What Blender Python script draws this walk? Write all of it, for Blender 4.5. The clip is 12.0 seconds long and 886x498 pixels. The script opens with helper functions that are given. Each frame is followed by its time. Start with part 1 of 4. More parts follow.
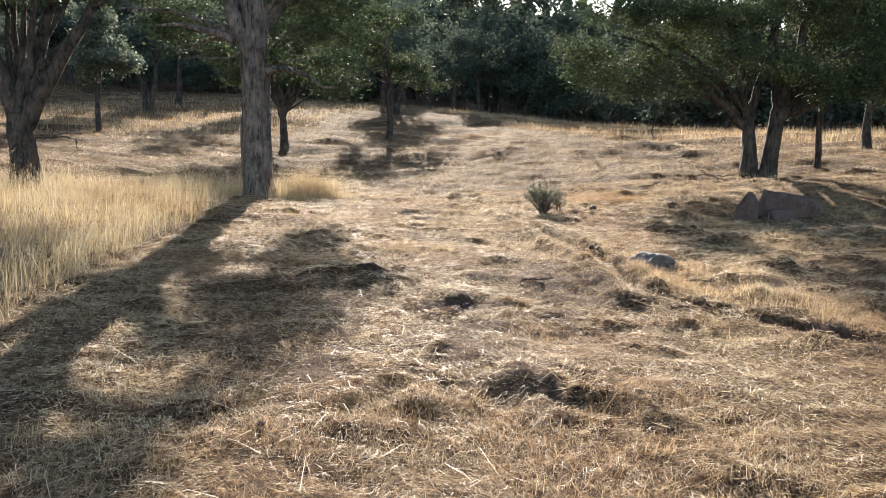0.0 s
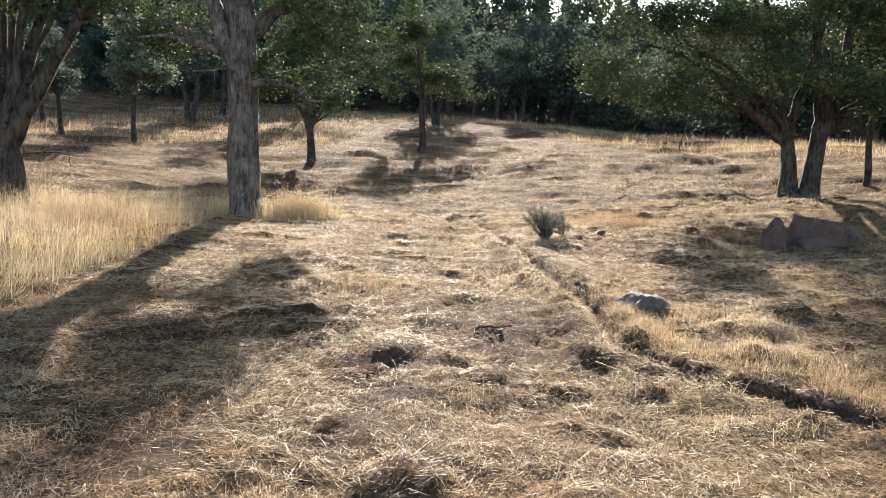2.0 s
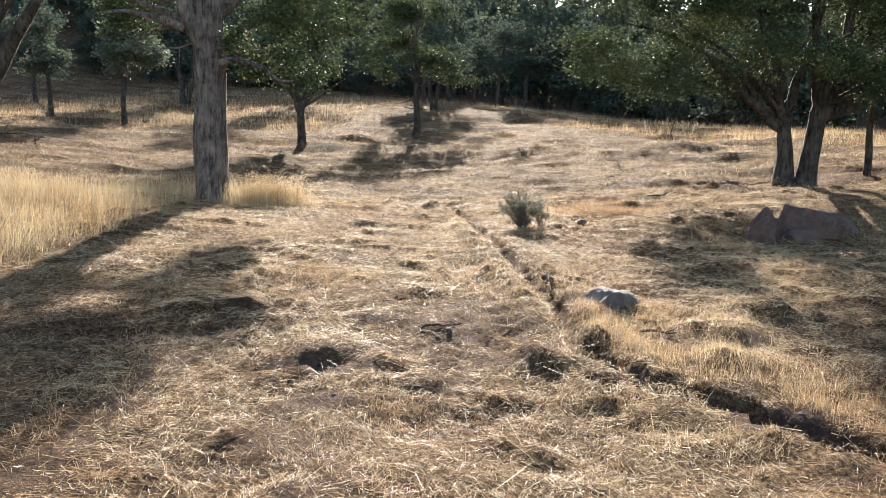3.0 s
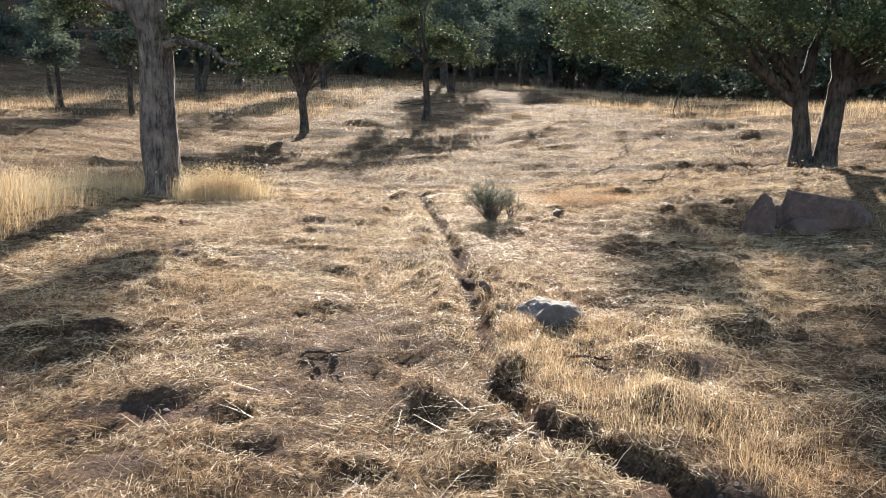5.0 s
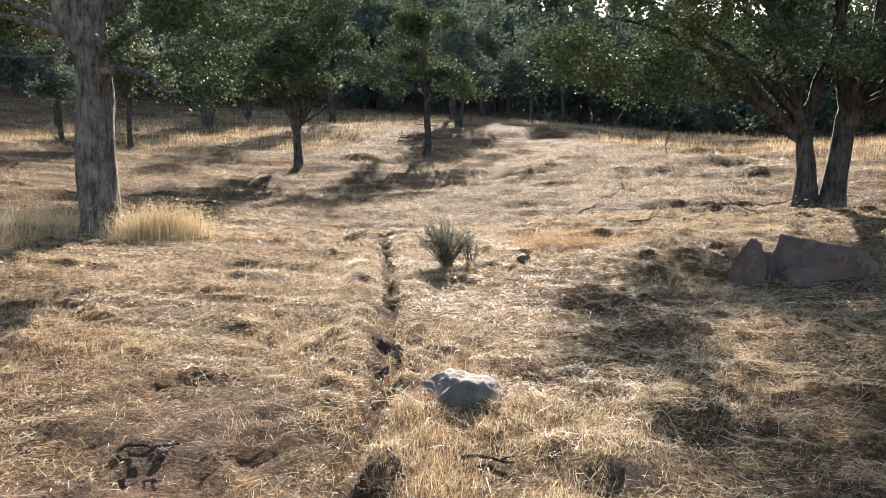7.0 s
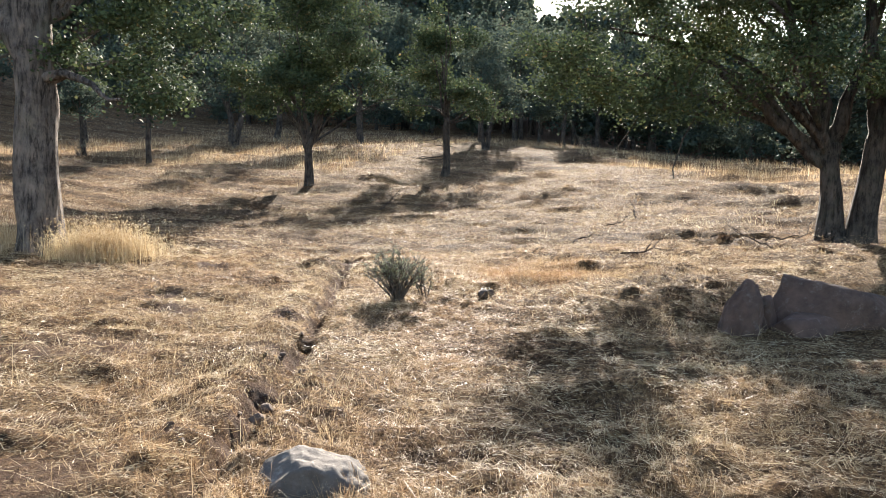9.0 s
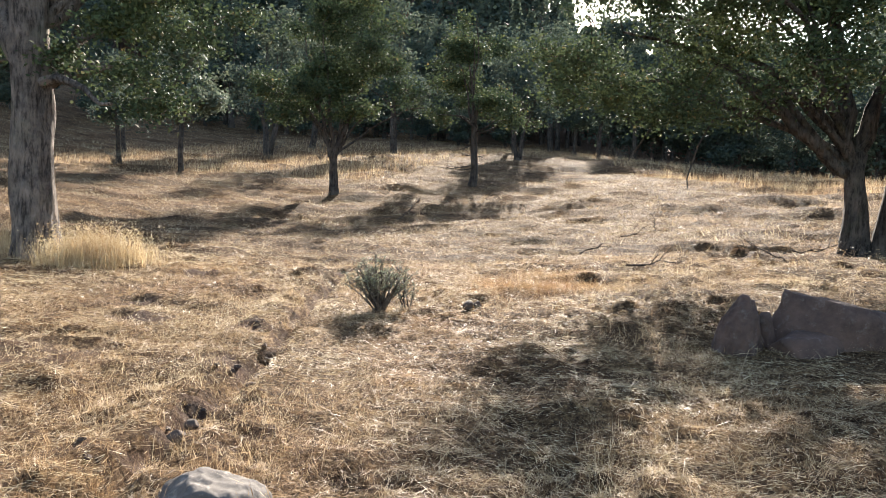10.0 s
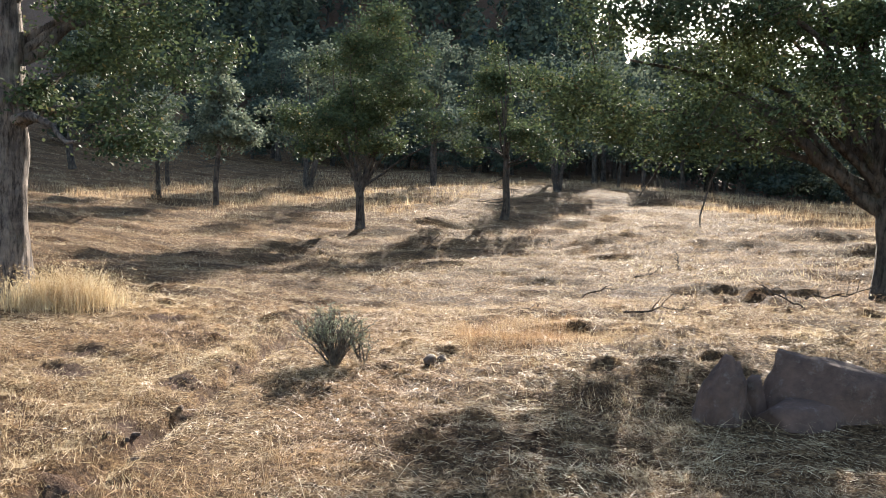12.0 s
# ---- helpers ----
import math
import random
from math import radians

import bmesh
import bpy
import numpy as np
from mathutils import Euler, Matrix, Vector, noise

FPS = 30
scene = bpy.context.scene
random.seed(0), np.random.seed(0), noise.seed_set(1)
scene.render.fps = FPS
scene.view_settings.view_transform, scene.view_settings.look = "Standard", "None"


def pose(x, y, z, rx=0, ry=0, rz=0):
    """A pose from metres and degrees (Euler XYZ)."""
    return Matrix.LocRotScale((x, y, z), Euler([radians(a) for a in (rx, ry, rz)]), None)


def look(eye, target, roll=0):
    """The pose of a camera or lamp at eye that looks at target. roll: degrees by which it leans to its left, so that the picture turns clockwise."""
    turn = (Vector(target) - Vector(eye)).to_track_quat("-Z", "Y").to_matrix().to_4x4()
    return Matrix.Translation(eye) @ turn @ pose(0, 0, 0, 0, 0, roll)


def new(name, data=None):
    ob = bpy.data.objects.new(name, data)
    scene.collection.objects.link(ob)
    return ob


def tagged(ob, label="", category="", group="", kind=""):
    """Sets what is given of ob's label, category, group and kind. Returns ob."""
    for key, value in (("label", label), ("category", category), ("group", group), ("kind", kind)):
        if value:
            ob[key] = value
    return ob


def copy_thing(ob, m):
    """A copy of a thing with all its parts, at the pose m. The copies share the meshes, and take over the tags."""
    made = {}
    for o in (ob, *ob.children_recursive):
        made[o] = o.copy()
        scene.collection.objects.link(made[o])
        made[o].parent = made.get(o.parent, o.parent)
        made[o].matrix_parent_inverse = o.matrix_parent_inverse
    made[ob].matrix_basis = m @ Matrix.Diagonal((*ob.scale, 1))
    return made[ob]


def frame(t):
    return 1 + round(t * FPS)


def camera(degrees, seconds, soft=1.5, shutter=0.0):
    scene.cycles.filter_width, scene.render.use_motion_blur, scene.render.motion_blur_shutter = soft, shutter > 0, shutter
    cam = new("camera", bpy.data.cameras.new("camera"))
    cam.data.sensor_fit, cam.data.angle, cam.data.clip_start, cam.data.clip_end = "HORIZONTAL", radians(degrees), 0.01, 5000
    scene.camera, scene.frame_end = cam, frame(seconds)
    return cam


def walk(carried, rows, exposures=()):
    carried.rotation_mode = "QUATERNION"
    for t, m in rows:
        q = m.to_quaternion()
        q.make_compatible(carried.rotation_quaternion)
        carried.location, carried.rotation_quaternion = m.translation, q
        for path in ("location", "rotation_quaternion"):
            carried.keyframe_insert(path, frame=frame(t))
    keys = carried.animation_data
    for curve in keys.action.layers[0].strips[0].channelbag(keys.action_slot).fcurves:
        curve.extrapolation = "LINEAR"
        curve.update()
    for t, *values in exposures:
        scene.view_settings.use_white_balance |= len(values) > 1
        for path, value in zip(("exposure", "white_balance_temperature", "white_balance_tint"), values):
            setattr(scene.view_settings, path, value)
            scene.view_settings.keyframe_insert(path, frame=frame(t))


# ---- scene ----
cam = camera(60.1, 12.0, soft=0.85)
METRES, EYE, TILT, LEAN, TURN = 7.8, 1.5, 0.0, 0.0, 0.0
ROWS = [
    (0.0, 0.0, 0.0, 0.0, 0.33, -9.46, -1.98),
    (0.5, 0.0276, 0.0395, 0.0075, 2.16, -9.33, -1.7),
    (1.0, 0.0511, 0.0799, 0.0104, 3.6, -9.08, -1.54),
    (1.5, 0.0819, 0.1085, 0.0128, 4.36, -8.86, -1.66),
    (2.0, 0.1133, 0.1304, 0.0174, 4.42, -8.93, -2.0),
    (2.5, 0.1412, 0.1656, 0.0134, 4.41, -9.31, -2.4),
    (4.5, 0.2423, 0.308, 0.0152, 6.93, -11.59, -1.46),
    (5.0, 0.274, 0.3465, 0.0153, 7.37, -11.33, -1.11),
    (5.5, 0.2923, 0.3726, 0.0205, 7.81, -10.75, -0.96),
    (6.0, 0.3088, 0.4166, 0.0189, 8.33, -10.01, -0.98),
    (6.5, 0.3293, 0.4536, 0.0134, 8.75, -9.36, -1.12),
    (7.0, 0.3548, 0.4894, 0.0118, 8.93, -8.81, -1.34),
    (7.5, 0.374, 0.531, 0.0066, 9.03, -8.39, -1.6),
    (9.5, 0.4683, 0.6691, 0.0063, 13.6, -6.85, -2.53),
    (10.0, 0.4978, 0.6927, 0.003, 15.11, -6.52, -2.64),
    (10.5, 0.5274, 0.7139, 0.0062, 16.27, -6.11, -2.75),
    (11.0, 0.5479, 0.745, 0.0049, 17.32, -5.42, -2.88),
    (11.5, 0.5581, 0.7748, 0.0157, 18.21, -4.71, -2.83),
    (12.0, 0.5717, 0.7998, 0.0172, 19.04, -4.4, -2.38),
]
walk(cam, [(t, pose(0, 0, EYE, TILT, LEAN, TURN) @ pose(METRES * x, METRES * y, METRES * z, 90 + pitch, roll, yaw)) for t, x, y, z, yaw, pitch, roll in ROWS],
     exposures=[(0.0, 2.08), (1.0, 2.12), (2.5, 2.16), (7.5, 2.20), (12.0, 2.25)])

# ---- world and sun ----
SUN_AZ, SUN_EL = 5.0, 23.0          # degrees left of +y, degrees up
sun_dir = Vector((-math.sin(radians(SUN_AZ)) * math.cos(radians(SUN_EL)), math.cos(radians(SUN_AZ)) * math.cos(radians(SUN_EL)), math.sin(radians(SUN_EL))))
world = bpy.data.worlds.new("sky")
scene.world = world
world.use_nodes = True
wn = world.node_tree
sky = wn.nodes.new("ShaderNodeTexSky")
sky.sky_type = "NISHITA"
sky.sun_disc = False
sky.sun_elevation = radians(SUN_EL)
sky.sun_rotation = radians(-SUN_AZ)
sky.air_density, sky.dust_density, sky.ozone_density = 1.0, 0.7, 1.0
wn.links.new(sky.outputs[0], wn.nodes["Background"].inputs[0])
wn.nodes["Background"].inputs[1].default_value = 0.088
lamp = bpy.data.lights.new("sun", "SUN")
lamp.energy, lamp.angle, lamp.color = 5.0, radians(0.53), (1.0, 0.917, 0.805)
sun = new("sun", lamp)
sun.matrix_world = look((0, 0, 60), Vector((0, 0, 60)) - sun_dir)


# ---- materials ----
def material(name):
    m = bpy.data.materials.new(name)
    m.use_nodes = True
    nt = m.node_tree
    return m, nt, nt.nodes["Principled BSDF"], nt.nodes["Material Output"]


def ramp(nt, source, stops):
    r = nt.nodes.new("ShaderNodeValToRGB")
    while len(r.color_ramp.elements) < len(stops):
        r.color_ramp.elements.new(0.5)
    for e, (p, c) in zip(r.color_ramp.elements, stops):
        e.position, e.color = p, (*c, 1)
    nt.links.new(source, r.inputs[0])
    return r.outputs[0]


def noise_node(nt, scale, detail=6.0, rough=0.6, stretch=None, kind="Object"):
    tc = nt.nodes.new("ShaderNodeTexCoord")
    n = nt.nodes.new("ShaderNodeTexNoise")
    n.inputs["Scale"].default_value, n.inputs["Detail"].default_value, n.inputs["Roughness"].default_value = scale, detail, rough
    src = tc.outputs[kind]
    if stretch:
        mp = nt.nodes.new("ShaderNodeMapping")
        mp.inputs["Scale"].default_value = stretch
        nt.links.new(src, mp.inputs[0])
        src = mp.outputs[0]
    nt.links.new(src, n.inputs["Vector"])
    return n.outputs["Fac"]


def mix(nt, a, b, fac, how="MIX"):
    n = nt.nodes.new("ShaderNodeMix")
    n.data_type, n.blend_type = "RGBA", how
    for sock, val in ((n.inputs[6], a), (n.inputs[7], b), (n.inputs[0], fac)):
        if hasattr(val, "links"):
            nt.links.new(val, sock)
        elif isinstance(val, tuple):
            sock.default_value = (*val, 1)
        else:
            sock.default_value = val
    return n.outputs[2]


def bump(nt, bsdf, height, strength, dist):
    b = nt.nodes.new("ShaderNodeBump")
    b.inputs["Strength"].default_value, b.inputs["Distance"].default_value = strength, dist
    nt.links.new(height, b.inputs["Height"])
    nt.links.new(b.outputs[0], bsdf.inputs["Normal"])


def thin_material(name, stops, patch, rough, through_light, spec=0.4, patch_scale=0.6):
    """Blades and leaves: a colour for each island, larger patches over it, and light that shines through."""
    m, nt, b, out = material(name)
    geo = nt.nodes.new("ShaderNodeNewGeometry")
    col = ramp(nt, geo.outputs["Random Per Island"], stops)
    p = ramp(nt, noise_node(nt, patch_scale, 3.0), [(0.35, patch[0]), (0.65, patch[1])])
    col = mix(nt, col, p, 1.0, "MULTIPLY")
    nt.links.new(col, b.inputs["Base Color"])
    b.inputs["Roughness"].default_value = rough
    b.inputs["Specular IOR Level"].default_value = spec
    tr = nt.nodes.new("ShaderNodeBsdfTranslucent")
    nt.links.new(col, tr.inputs[0])
    ms = nt.nodes.new("ShaderNodeMixShader")
    ms.inputs[0].default_value = through_light
    nt.links.new(b.outputs[0], ms.inputs[1])
    nt.links.new(tr.outputs[0], ms.inputs[2])
    nt.links.new(ms.outputs[0], out.inputs[0])
    return m


STRAW = thin_material("straw", [(0.0, (0.10, 0.06, 0.035)), (0.25, (0.33, 0.225, 0.125)), (0.58, (0.58, 0.44, 0.26)), (0.90, (0.74, 0.60, 0.385)), (1.0, (0.83, 0.72, 0.50))],
                      ((0.66, 0.54, 0.47), (1.0, 1.0, 0.98)), 0.5, 0.36, 0.3, 0.7)
STUBBLE = thin_material("stubble", [(0.0, (0.19, 0.115, 0.065)), (0.5, (0.46, 0.345, 0.205)), (1.0, (0.76, 0.63, 0.42))],
                        ((0.72, 0.57, 0.47), (1.0, 1.0, 0.97)), 0.55, 0.38, 0.22, 0.6)
TALL = thin_material("tall dry grass", [(0.0, (0.34, 0.245, 0.135)), (0.5, (0.57, 0.45, 0.265)), (1.0, (0.78, 0.67, 0.45))],
                     ((0.64, 0.55, 0.49), (1.0, 1.0, 0.98)), 0.6, 0.32, 0.2, 0.9)
OAK = thin_material("oak leaf", [(0.0, (0.042, 0.056, 0.030)), (0.5, (0.068, 0.088, 0.044)), (0.95, (0.100, 0.122, 0.058)), (1.0, (0.19, 0.145, 0.07))],
                    ((0.60, 0.68, 0.74), (1.2, 1.16, 1.02)), 0.72, 0.22, 0.09, 0.9)
# Paler, bluer leaves for far trees: distance haze put into the colour.
OAKHAZED = thin_material("hazed oak leaf", [(0.0, (0.060, 0.078, 0.062)), (0.6, (0.092, 0.112, 0.084)), (1.0, (0.13, 0.148, 0.10))],
                        ((0.66, 0.74, 0.82), (1.18, 1.12, 1.0)), 0.8, 0.30, 0.07, 0.35)
PINE = thin_material("grey pine needles", [(0.0, (0.095, 0.112, 0.078)), (0.6, (0.145, 0.165, 0.115)), (1.0, (0.21, 0.22, 0.15))],
                     ((0.85, 0.9, 0.9), (1.05, 1.05, 1.0)), 0.6, 0.28, 0.25, 1.0)
SHRUB = thin_material("shrub leaf", [(0.0, (0.13, 0.14, 0.09)), (0.5, (0.20, 0.21, 0.14)), (1.0, (0.30, 0.30, 0.20))],
                      ((0.9, 0.9, 0.9), (1.0, 1.0, 1.0)), 0.6, 0.30, 0.3, 3.0)


def bark_material(name, dark, light, moss=0.0):
    m, nt, b, _ = material(name)
    grain = noise_node(nt, 17.0, 9.0, 0.75, (1.0, 1.0, 0.22))
    big = noise_node(nt, 4.0, 6.0, 0.65)
    col = ramp(nt, grain, [(0.40, dark), (0.50, tuple((a + 2 * c) / 3 for a, c in zip(dark, light))), (0.62, light)])
    col = mix(nt, col, ramp(nt, big, [(0.36, (0.50, 0.49, 0.50)), (0.50, (0.95, 0.93, 0.91)), (0.66, (1.38, 1.30, 1.24))]), 1.0, "MULTIPLY")
    if moss:
        col = mix(nt, col, (0.10, 0.11, 0.06), ramp(nt, noise_node(nt, 3.2, 5.0), [(0.55, (0, 0, 0)), (0.7, (moss, moss, moss))]))
    nt.links.new(col, b.inputs["Base Color"])
    b.inputs["Roughness"].default_value = 0.92
    b.inputs["Specular IOR Level"].default_value = 0.15
    vor = nt.nodes.new("ShaderNodeTexVoronoi")
    vor.inputs["Scale"].default_value = 15.0
    mp = nt.nodes.new("ShaderNodeMapping")
    mp.inputs["Scale"].default_value = (1.0, 1.0, 0.22)
    tc = nt.nodes.new("ShaderNodeTexCoord")
    nt.links.new(tc.outputs["Object"], mp.inputs[0])
    nt.links.new(mp.outputs[0], vor.inputs["Vector"])
    add = nt.nodes.new("ShaderNodeMath")
    add.operation = "ADD"
    nt.links.new(grain, add.inputs[0])
    nt.links.new(vor.outputs["Distance"], add.inputs[1])
    bump(nt, b, add.outputs[0], 1.0, 0.07)
    return m


BARK = bark_material("oak bark", (0.055, 0.045, 0.040), (0.235, 0.195, 0.168), 0.3)
BARKDARK = bark_material("dark bark", (0.03, 0.025, 0.021), (0.115, 0.095, 0.08), 0.2)
TWIGGREY = bark_material("grey shrub wood", (0.07, 0.058, 0.048), (0.22, 0.185, 0.15))
DEADWOOD = bark_material("dead wood", (0.035, 0.026, 0.02), (0.14, 0.10, 0.075))


def ground_material():
    m, nt, b, _ = material("dry meadow ground")
    at = nt.nodes.new("ShaderNodeAttribute")
    at.attribute_name = "soil"
    fine = noise_node(nt, 26.0, 9.0, 0.75)
    strands = noise_node(nt, 60.0, 6.0, 0.7, (1.0, 0.25, 1.0))
    wide = noise_node(nt, 0.55, 5.0, 0.6)
    litter = ramp(nt, fine, [(0.36, (0.045, 0.03, 0.02)), (0.52, (0.20, 0.14, 0.085)), (0.68, (0.50, 0.385, 0.235))])
    litter = mix(nt, litter, ramp(nt, strands, [(0.4, (0.7, 0.66, 0.6)), (0.62, (1.15, 1.1, 1.05))]), 1.0, "MULTIPLY")
    litter = mix(nt, litter, ramp(nt, wide, [(0.36, (0.78, 0.69, 0.62)), (0.62, (1.05, 1.02, 0.98))]), 1.0, "MULTIPLY")
    streak = noise_node(nt, 3.2, 6.0, 0.65, (0.5, 1.7, 1.0))
    litter = mix(nt, litter, ramp(nt, streak, [(0.34, (0.52, 0.47, 0.43)), (0.52, (0.95, 0.93, 0.9)), (0.7, (1.2, 1.18, 1.12))]), 1.0, "MULTIPLY")
    # dark bands painted in for the shade between rows of cut straw
    shade_ripple = noise_node(nt, 0.85, 5.0, 0.6, (0.4, 1.4, 1.0))
    litter = mix(nt, litter, ramp(nt, shade_ripple, [(0.38, (0.62, 0.56, 0.51)), (0.5, (0.97, 0.95, 0.93)), (0.64, (1.15, 1.13, 1.08))]), 1.0, "MULTIPLY")
    both = nt.nodes.new("ShaderNodeMath")
    both.operation = "MULTIPLY_ADD"
    both.inputs[1].default_value = 2.2
    nt.links.new(streak, both.inputs[0])
    nt.links.new(fine, both.inputs[2])
    grit = noise_node(nt, 55.0, 5.0, 0.7)
    rough_soil = nt.nodes.new("ShaderNodeMath")
    rough_soil.operation = "MULTIPLY_ADD"
    rough_soil.inputs[1].default_value = 1.6
    nt.links.new(grit, rough_soil.inputs[0])
    nt.links.new(both.outputs[0], rough_soil.inputs[2])
    earth = ramp(nt, noise_node(nt, 30.0, 9.0, 0.75), [(0.3, (0.045, 0.028, 0.02)), (0.55, (0.125, 0.078, 0.055)), (0.75, (0.27, 0.185, 0.13))])
    col = mix(nt, litter, earth, at.outputs["Fac"])
    nt.links.new(col, b.inputs["Base Color"])
    b.inputs["Roughness"].default_value = 0.95
    b.inputs["Specular IOR Level"].default_value = 0.1
    bump(nt, b, rough_soil.outputs[0], 1.0, 0.05)
    return m


GROUND = ground_material()


def stone_material(name, dark, light, fleck, amount):
    m, nt, b, _ = material(name)
    col = ramp(nt, noise_node(nt, 5.0, 9.0, 0.68), [(0.3, dark), (0.7, light)])
    lich = ramp(nt, noise_node(nt, 11.0, 7.0, 0.72), [(0.56, (0, 0, 0)), (0.64, (amount, amount, amount))])
    col = mix(nt, col, fleck, lich)
    nt.links.new(col, b.inputs["Base Color"])
    b.inputs["Roughness"].default_value = 0.85
    b.inputs["Specular IOR Level"].default_value = 0.3
    bump(nt, b, noise_node(nt, 22.0, 9.0, 0.7), 0.7, 0.02)
    return m


GREYSTONE = stone_material("lichened grey stone", (0.050, 0.042, 0.037), (0.155, 0.130, 0.112), (0.34, 0.30, 0.255), 0.45)
REDSTONE = stone_material("red-brown stone", (0.040, 0.025, 0.019), (0.145, 0.086, 0.063), (0.22, 0.185, 0.155), 0.35)
EARTH = stone_material("dark clod earth", (0.048, 0.032, 0.024), (0.14, 0.095, 0.068), (0.24, 0.175, 0.12), 0.5)

# ---- shape helpers ----
rng = np.random.default_rng(7)


def lattice(ix, iy, seed):
    h = (ix.astype(np.int64) * 374761393 + iy.astype(np.int64) * 668265263 + seed * 974634777) & 0xFFFFFFFF
    h = ((h ^ (h >> 13)) * 1274126177) & 0xFFFFFFFF
    return ((h ^ (h >> 16)) & 0xFFFF) / 65535.0


def vnoise(x, y, seed=0):
    ix, iy = np.floor(x), np.floor(y)
    fx, fy = x - ix, y - iy
    fx, fy = fx * fx * (3 - 2 * fx), fy * fy * (3 - 2 * fy)
    a, b = lattice(ix, iy, seed), lattice(ix + 1, iy, seed)
    c, d = lattice(ix, iy + 1, seed), lattice(ix + 1, iy + 1, seed)
    return (a + (b - a) * fx) * (1 - fy) + (c + (d - c) * fx) * fy


def fbm(x, y, seed=0, octaves=4):
    s, a = 0.0, 0.5
    for o in range(octaves):
        s = s + a * vnoise(x * 2 ** o, y * 2 ** o, seed + o * 17)
        a *= 0.5
    return s / (1 - 0.5 ** octaves)


def smooth(v):
    v = np.clip(v, 0, 1)
    return v * v * (3 - 2 * v)


def np_mesh(name, verts, faces):
    """A mesh from arrays: faces are one array of triangles or quads, or several of them."""
    faces = faces if isinstance(faces, list) else [faces]
    faces = [f for f in faces if len(f)]
    me = bpy.data.meshes.new(name)
    me.vertices.add(len(verts))
    me.vertices.foreach_set("co", np.ascontiguousarray(verts, dtype=np.float32).ravel())
    loops = np.concatenate([f.ravel() for f in faces]).astype(np.int32)
    sizes = np.concatenate([np.full(len(f), f.shape[1]) for f in faces])
    me.loops.add(len(loops))
    me.loops.foreach_set("vertex_index", loops)
    me.polygons.add(len(sizes))
    me.polygons.foreach_set("loop_start", np.concatenate([[0], np.cumsum(sizes)[:-1]]).astype(np.int32))
    me.polygons.foreach_set("loop_total", sizes.astype(np.int32))
    me.update(calc_edges=True)
    me.validate()
    return me


def shade_smooth(me):
    me.polygons.foreach_set("use_smooth", np.ones(len(me.polygons), dtype=bool))
    return me


def part(name, me, mat, parent=None, label=""):
    me.materials.append(mat)
    ob = new(name, me)
    if parent is not None:
        ob.parent = parent
    return tagged(ob, label)


class Tubes:
    """Gathers bent, tapering tubes into one mesh."""

    def __init__(self):
        self.v, self.f, self.n = [], [], 0

    def add(self, pts, radii, sides=7, rough=0.0):
        pts, radii = np.asarray(pts, float), np.asarray(radii, float)
        d = np.gradient(pts, axis=0)
        d /= np.linalg.norm(d, axis=1)[:, None] + 1e-9
        ref = np.array([1.0, 0.0, 0.0]) if abs(d[0, 0]) < 0.8 else np.array([0.0, 1.0, 0.0])
        u = np.cross(d, ref)
        u /= np.linalg.norm(u, axis=1)[:, None] + 1e-9
        w = np.cross(d, u)
        a = np.linspace(0, 2 * np.pi, sides, endpoint=False)
        run = np.concatenate([[0], np.cumsum(np.linalg.norm(np.diff(pts, axis=0), axis=1))])[:, None]
        ca, sa = np.cos(a)[None], np.sin(a)[None]
        seed = int(rng.integers(1000))
        r = radii[:, None] * (1 + rough * (1.2 * vnoise(ca * 1.6 + 5 + run * 0.35, sa * 1.6 + 9 + run * 0.25, seed) - 0.6 + 1.5 * vnoise(ca * 1.8 + 60, sa * 1.8 + 60 + run * 2.0, seed + 9) - 0.75 + 0.9 * vnoise(ca * 6 + 30, sa * 6 + 30 + run * 2.2, seed + 5) - 0.45))
        ring = pts[:, None] + r[..., None] * (np.cos(a)[None, :, None] * u[:, None] + np.sin(a)[None, :, None] * w[:, None])
        i = np.arange(len(pts) - 1)[:, None] * sides
        j = np.arange(sides)[None]
        k = (j + 1) % sides
        self.v.append(ring.reshape(-1, 3))
        self.f.append((np.stack([i + j, i + k, i + sides + k, i + sides + j], -1)).reshape(-1, 4) + self.n)
        self.n += len(pts) * sides

    def mesh(self, name):
        return shade_smooth(np_mesh(name, np.concatenate(self.v), np.concatenate(self.f)))


def leaves(centres, length, width, up=0.5):
    """Folded diamond leaves, each turned its own way."""
    n = len(centres)
    d = rng.normal(size=(n, 3)) * [1, 1, 0.7] + [0, 0, -0.15]
    d /= np.linalg.norm(d, axis=1)[:, None]
    nn = rng.normal(size=(n, 3)) + [0, 0, up]
    s = np.cross(d, nn)
    s /= np.linalg.norm(s, axis=1)[:, None] + 1e-9
    nn = np.cross(s, d)
    L = (length * rng.uniform(0.7, 1.3, n))[:, None]
    W = (width * rng.uniform(0.7, 1.3, n))[:, None]
    v = np.stack([centres - d * L / 2, centres + s * W / 2 + nn * W * 0.2 - d * L * 0.05, centres + d * L / 2, centres - s * W / 2 + nn * W * 0.2 - d * L * 0.05], 1)
    return v.reshape(-1, 3), np.arange(n * 4).reshape(n, 4)


# ---- the lie of the land ----
RUT = ((0.34, 14.2), (0.9, 11.9), (1.34, 10.2), (1.62, 8.7), (1.80, 7.65), (1.86, 6.95), (2.22, 6.25), (2.76, 5.85), (3.04, 5.55), (3.5, 5.0), (4.4, 4.5))
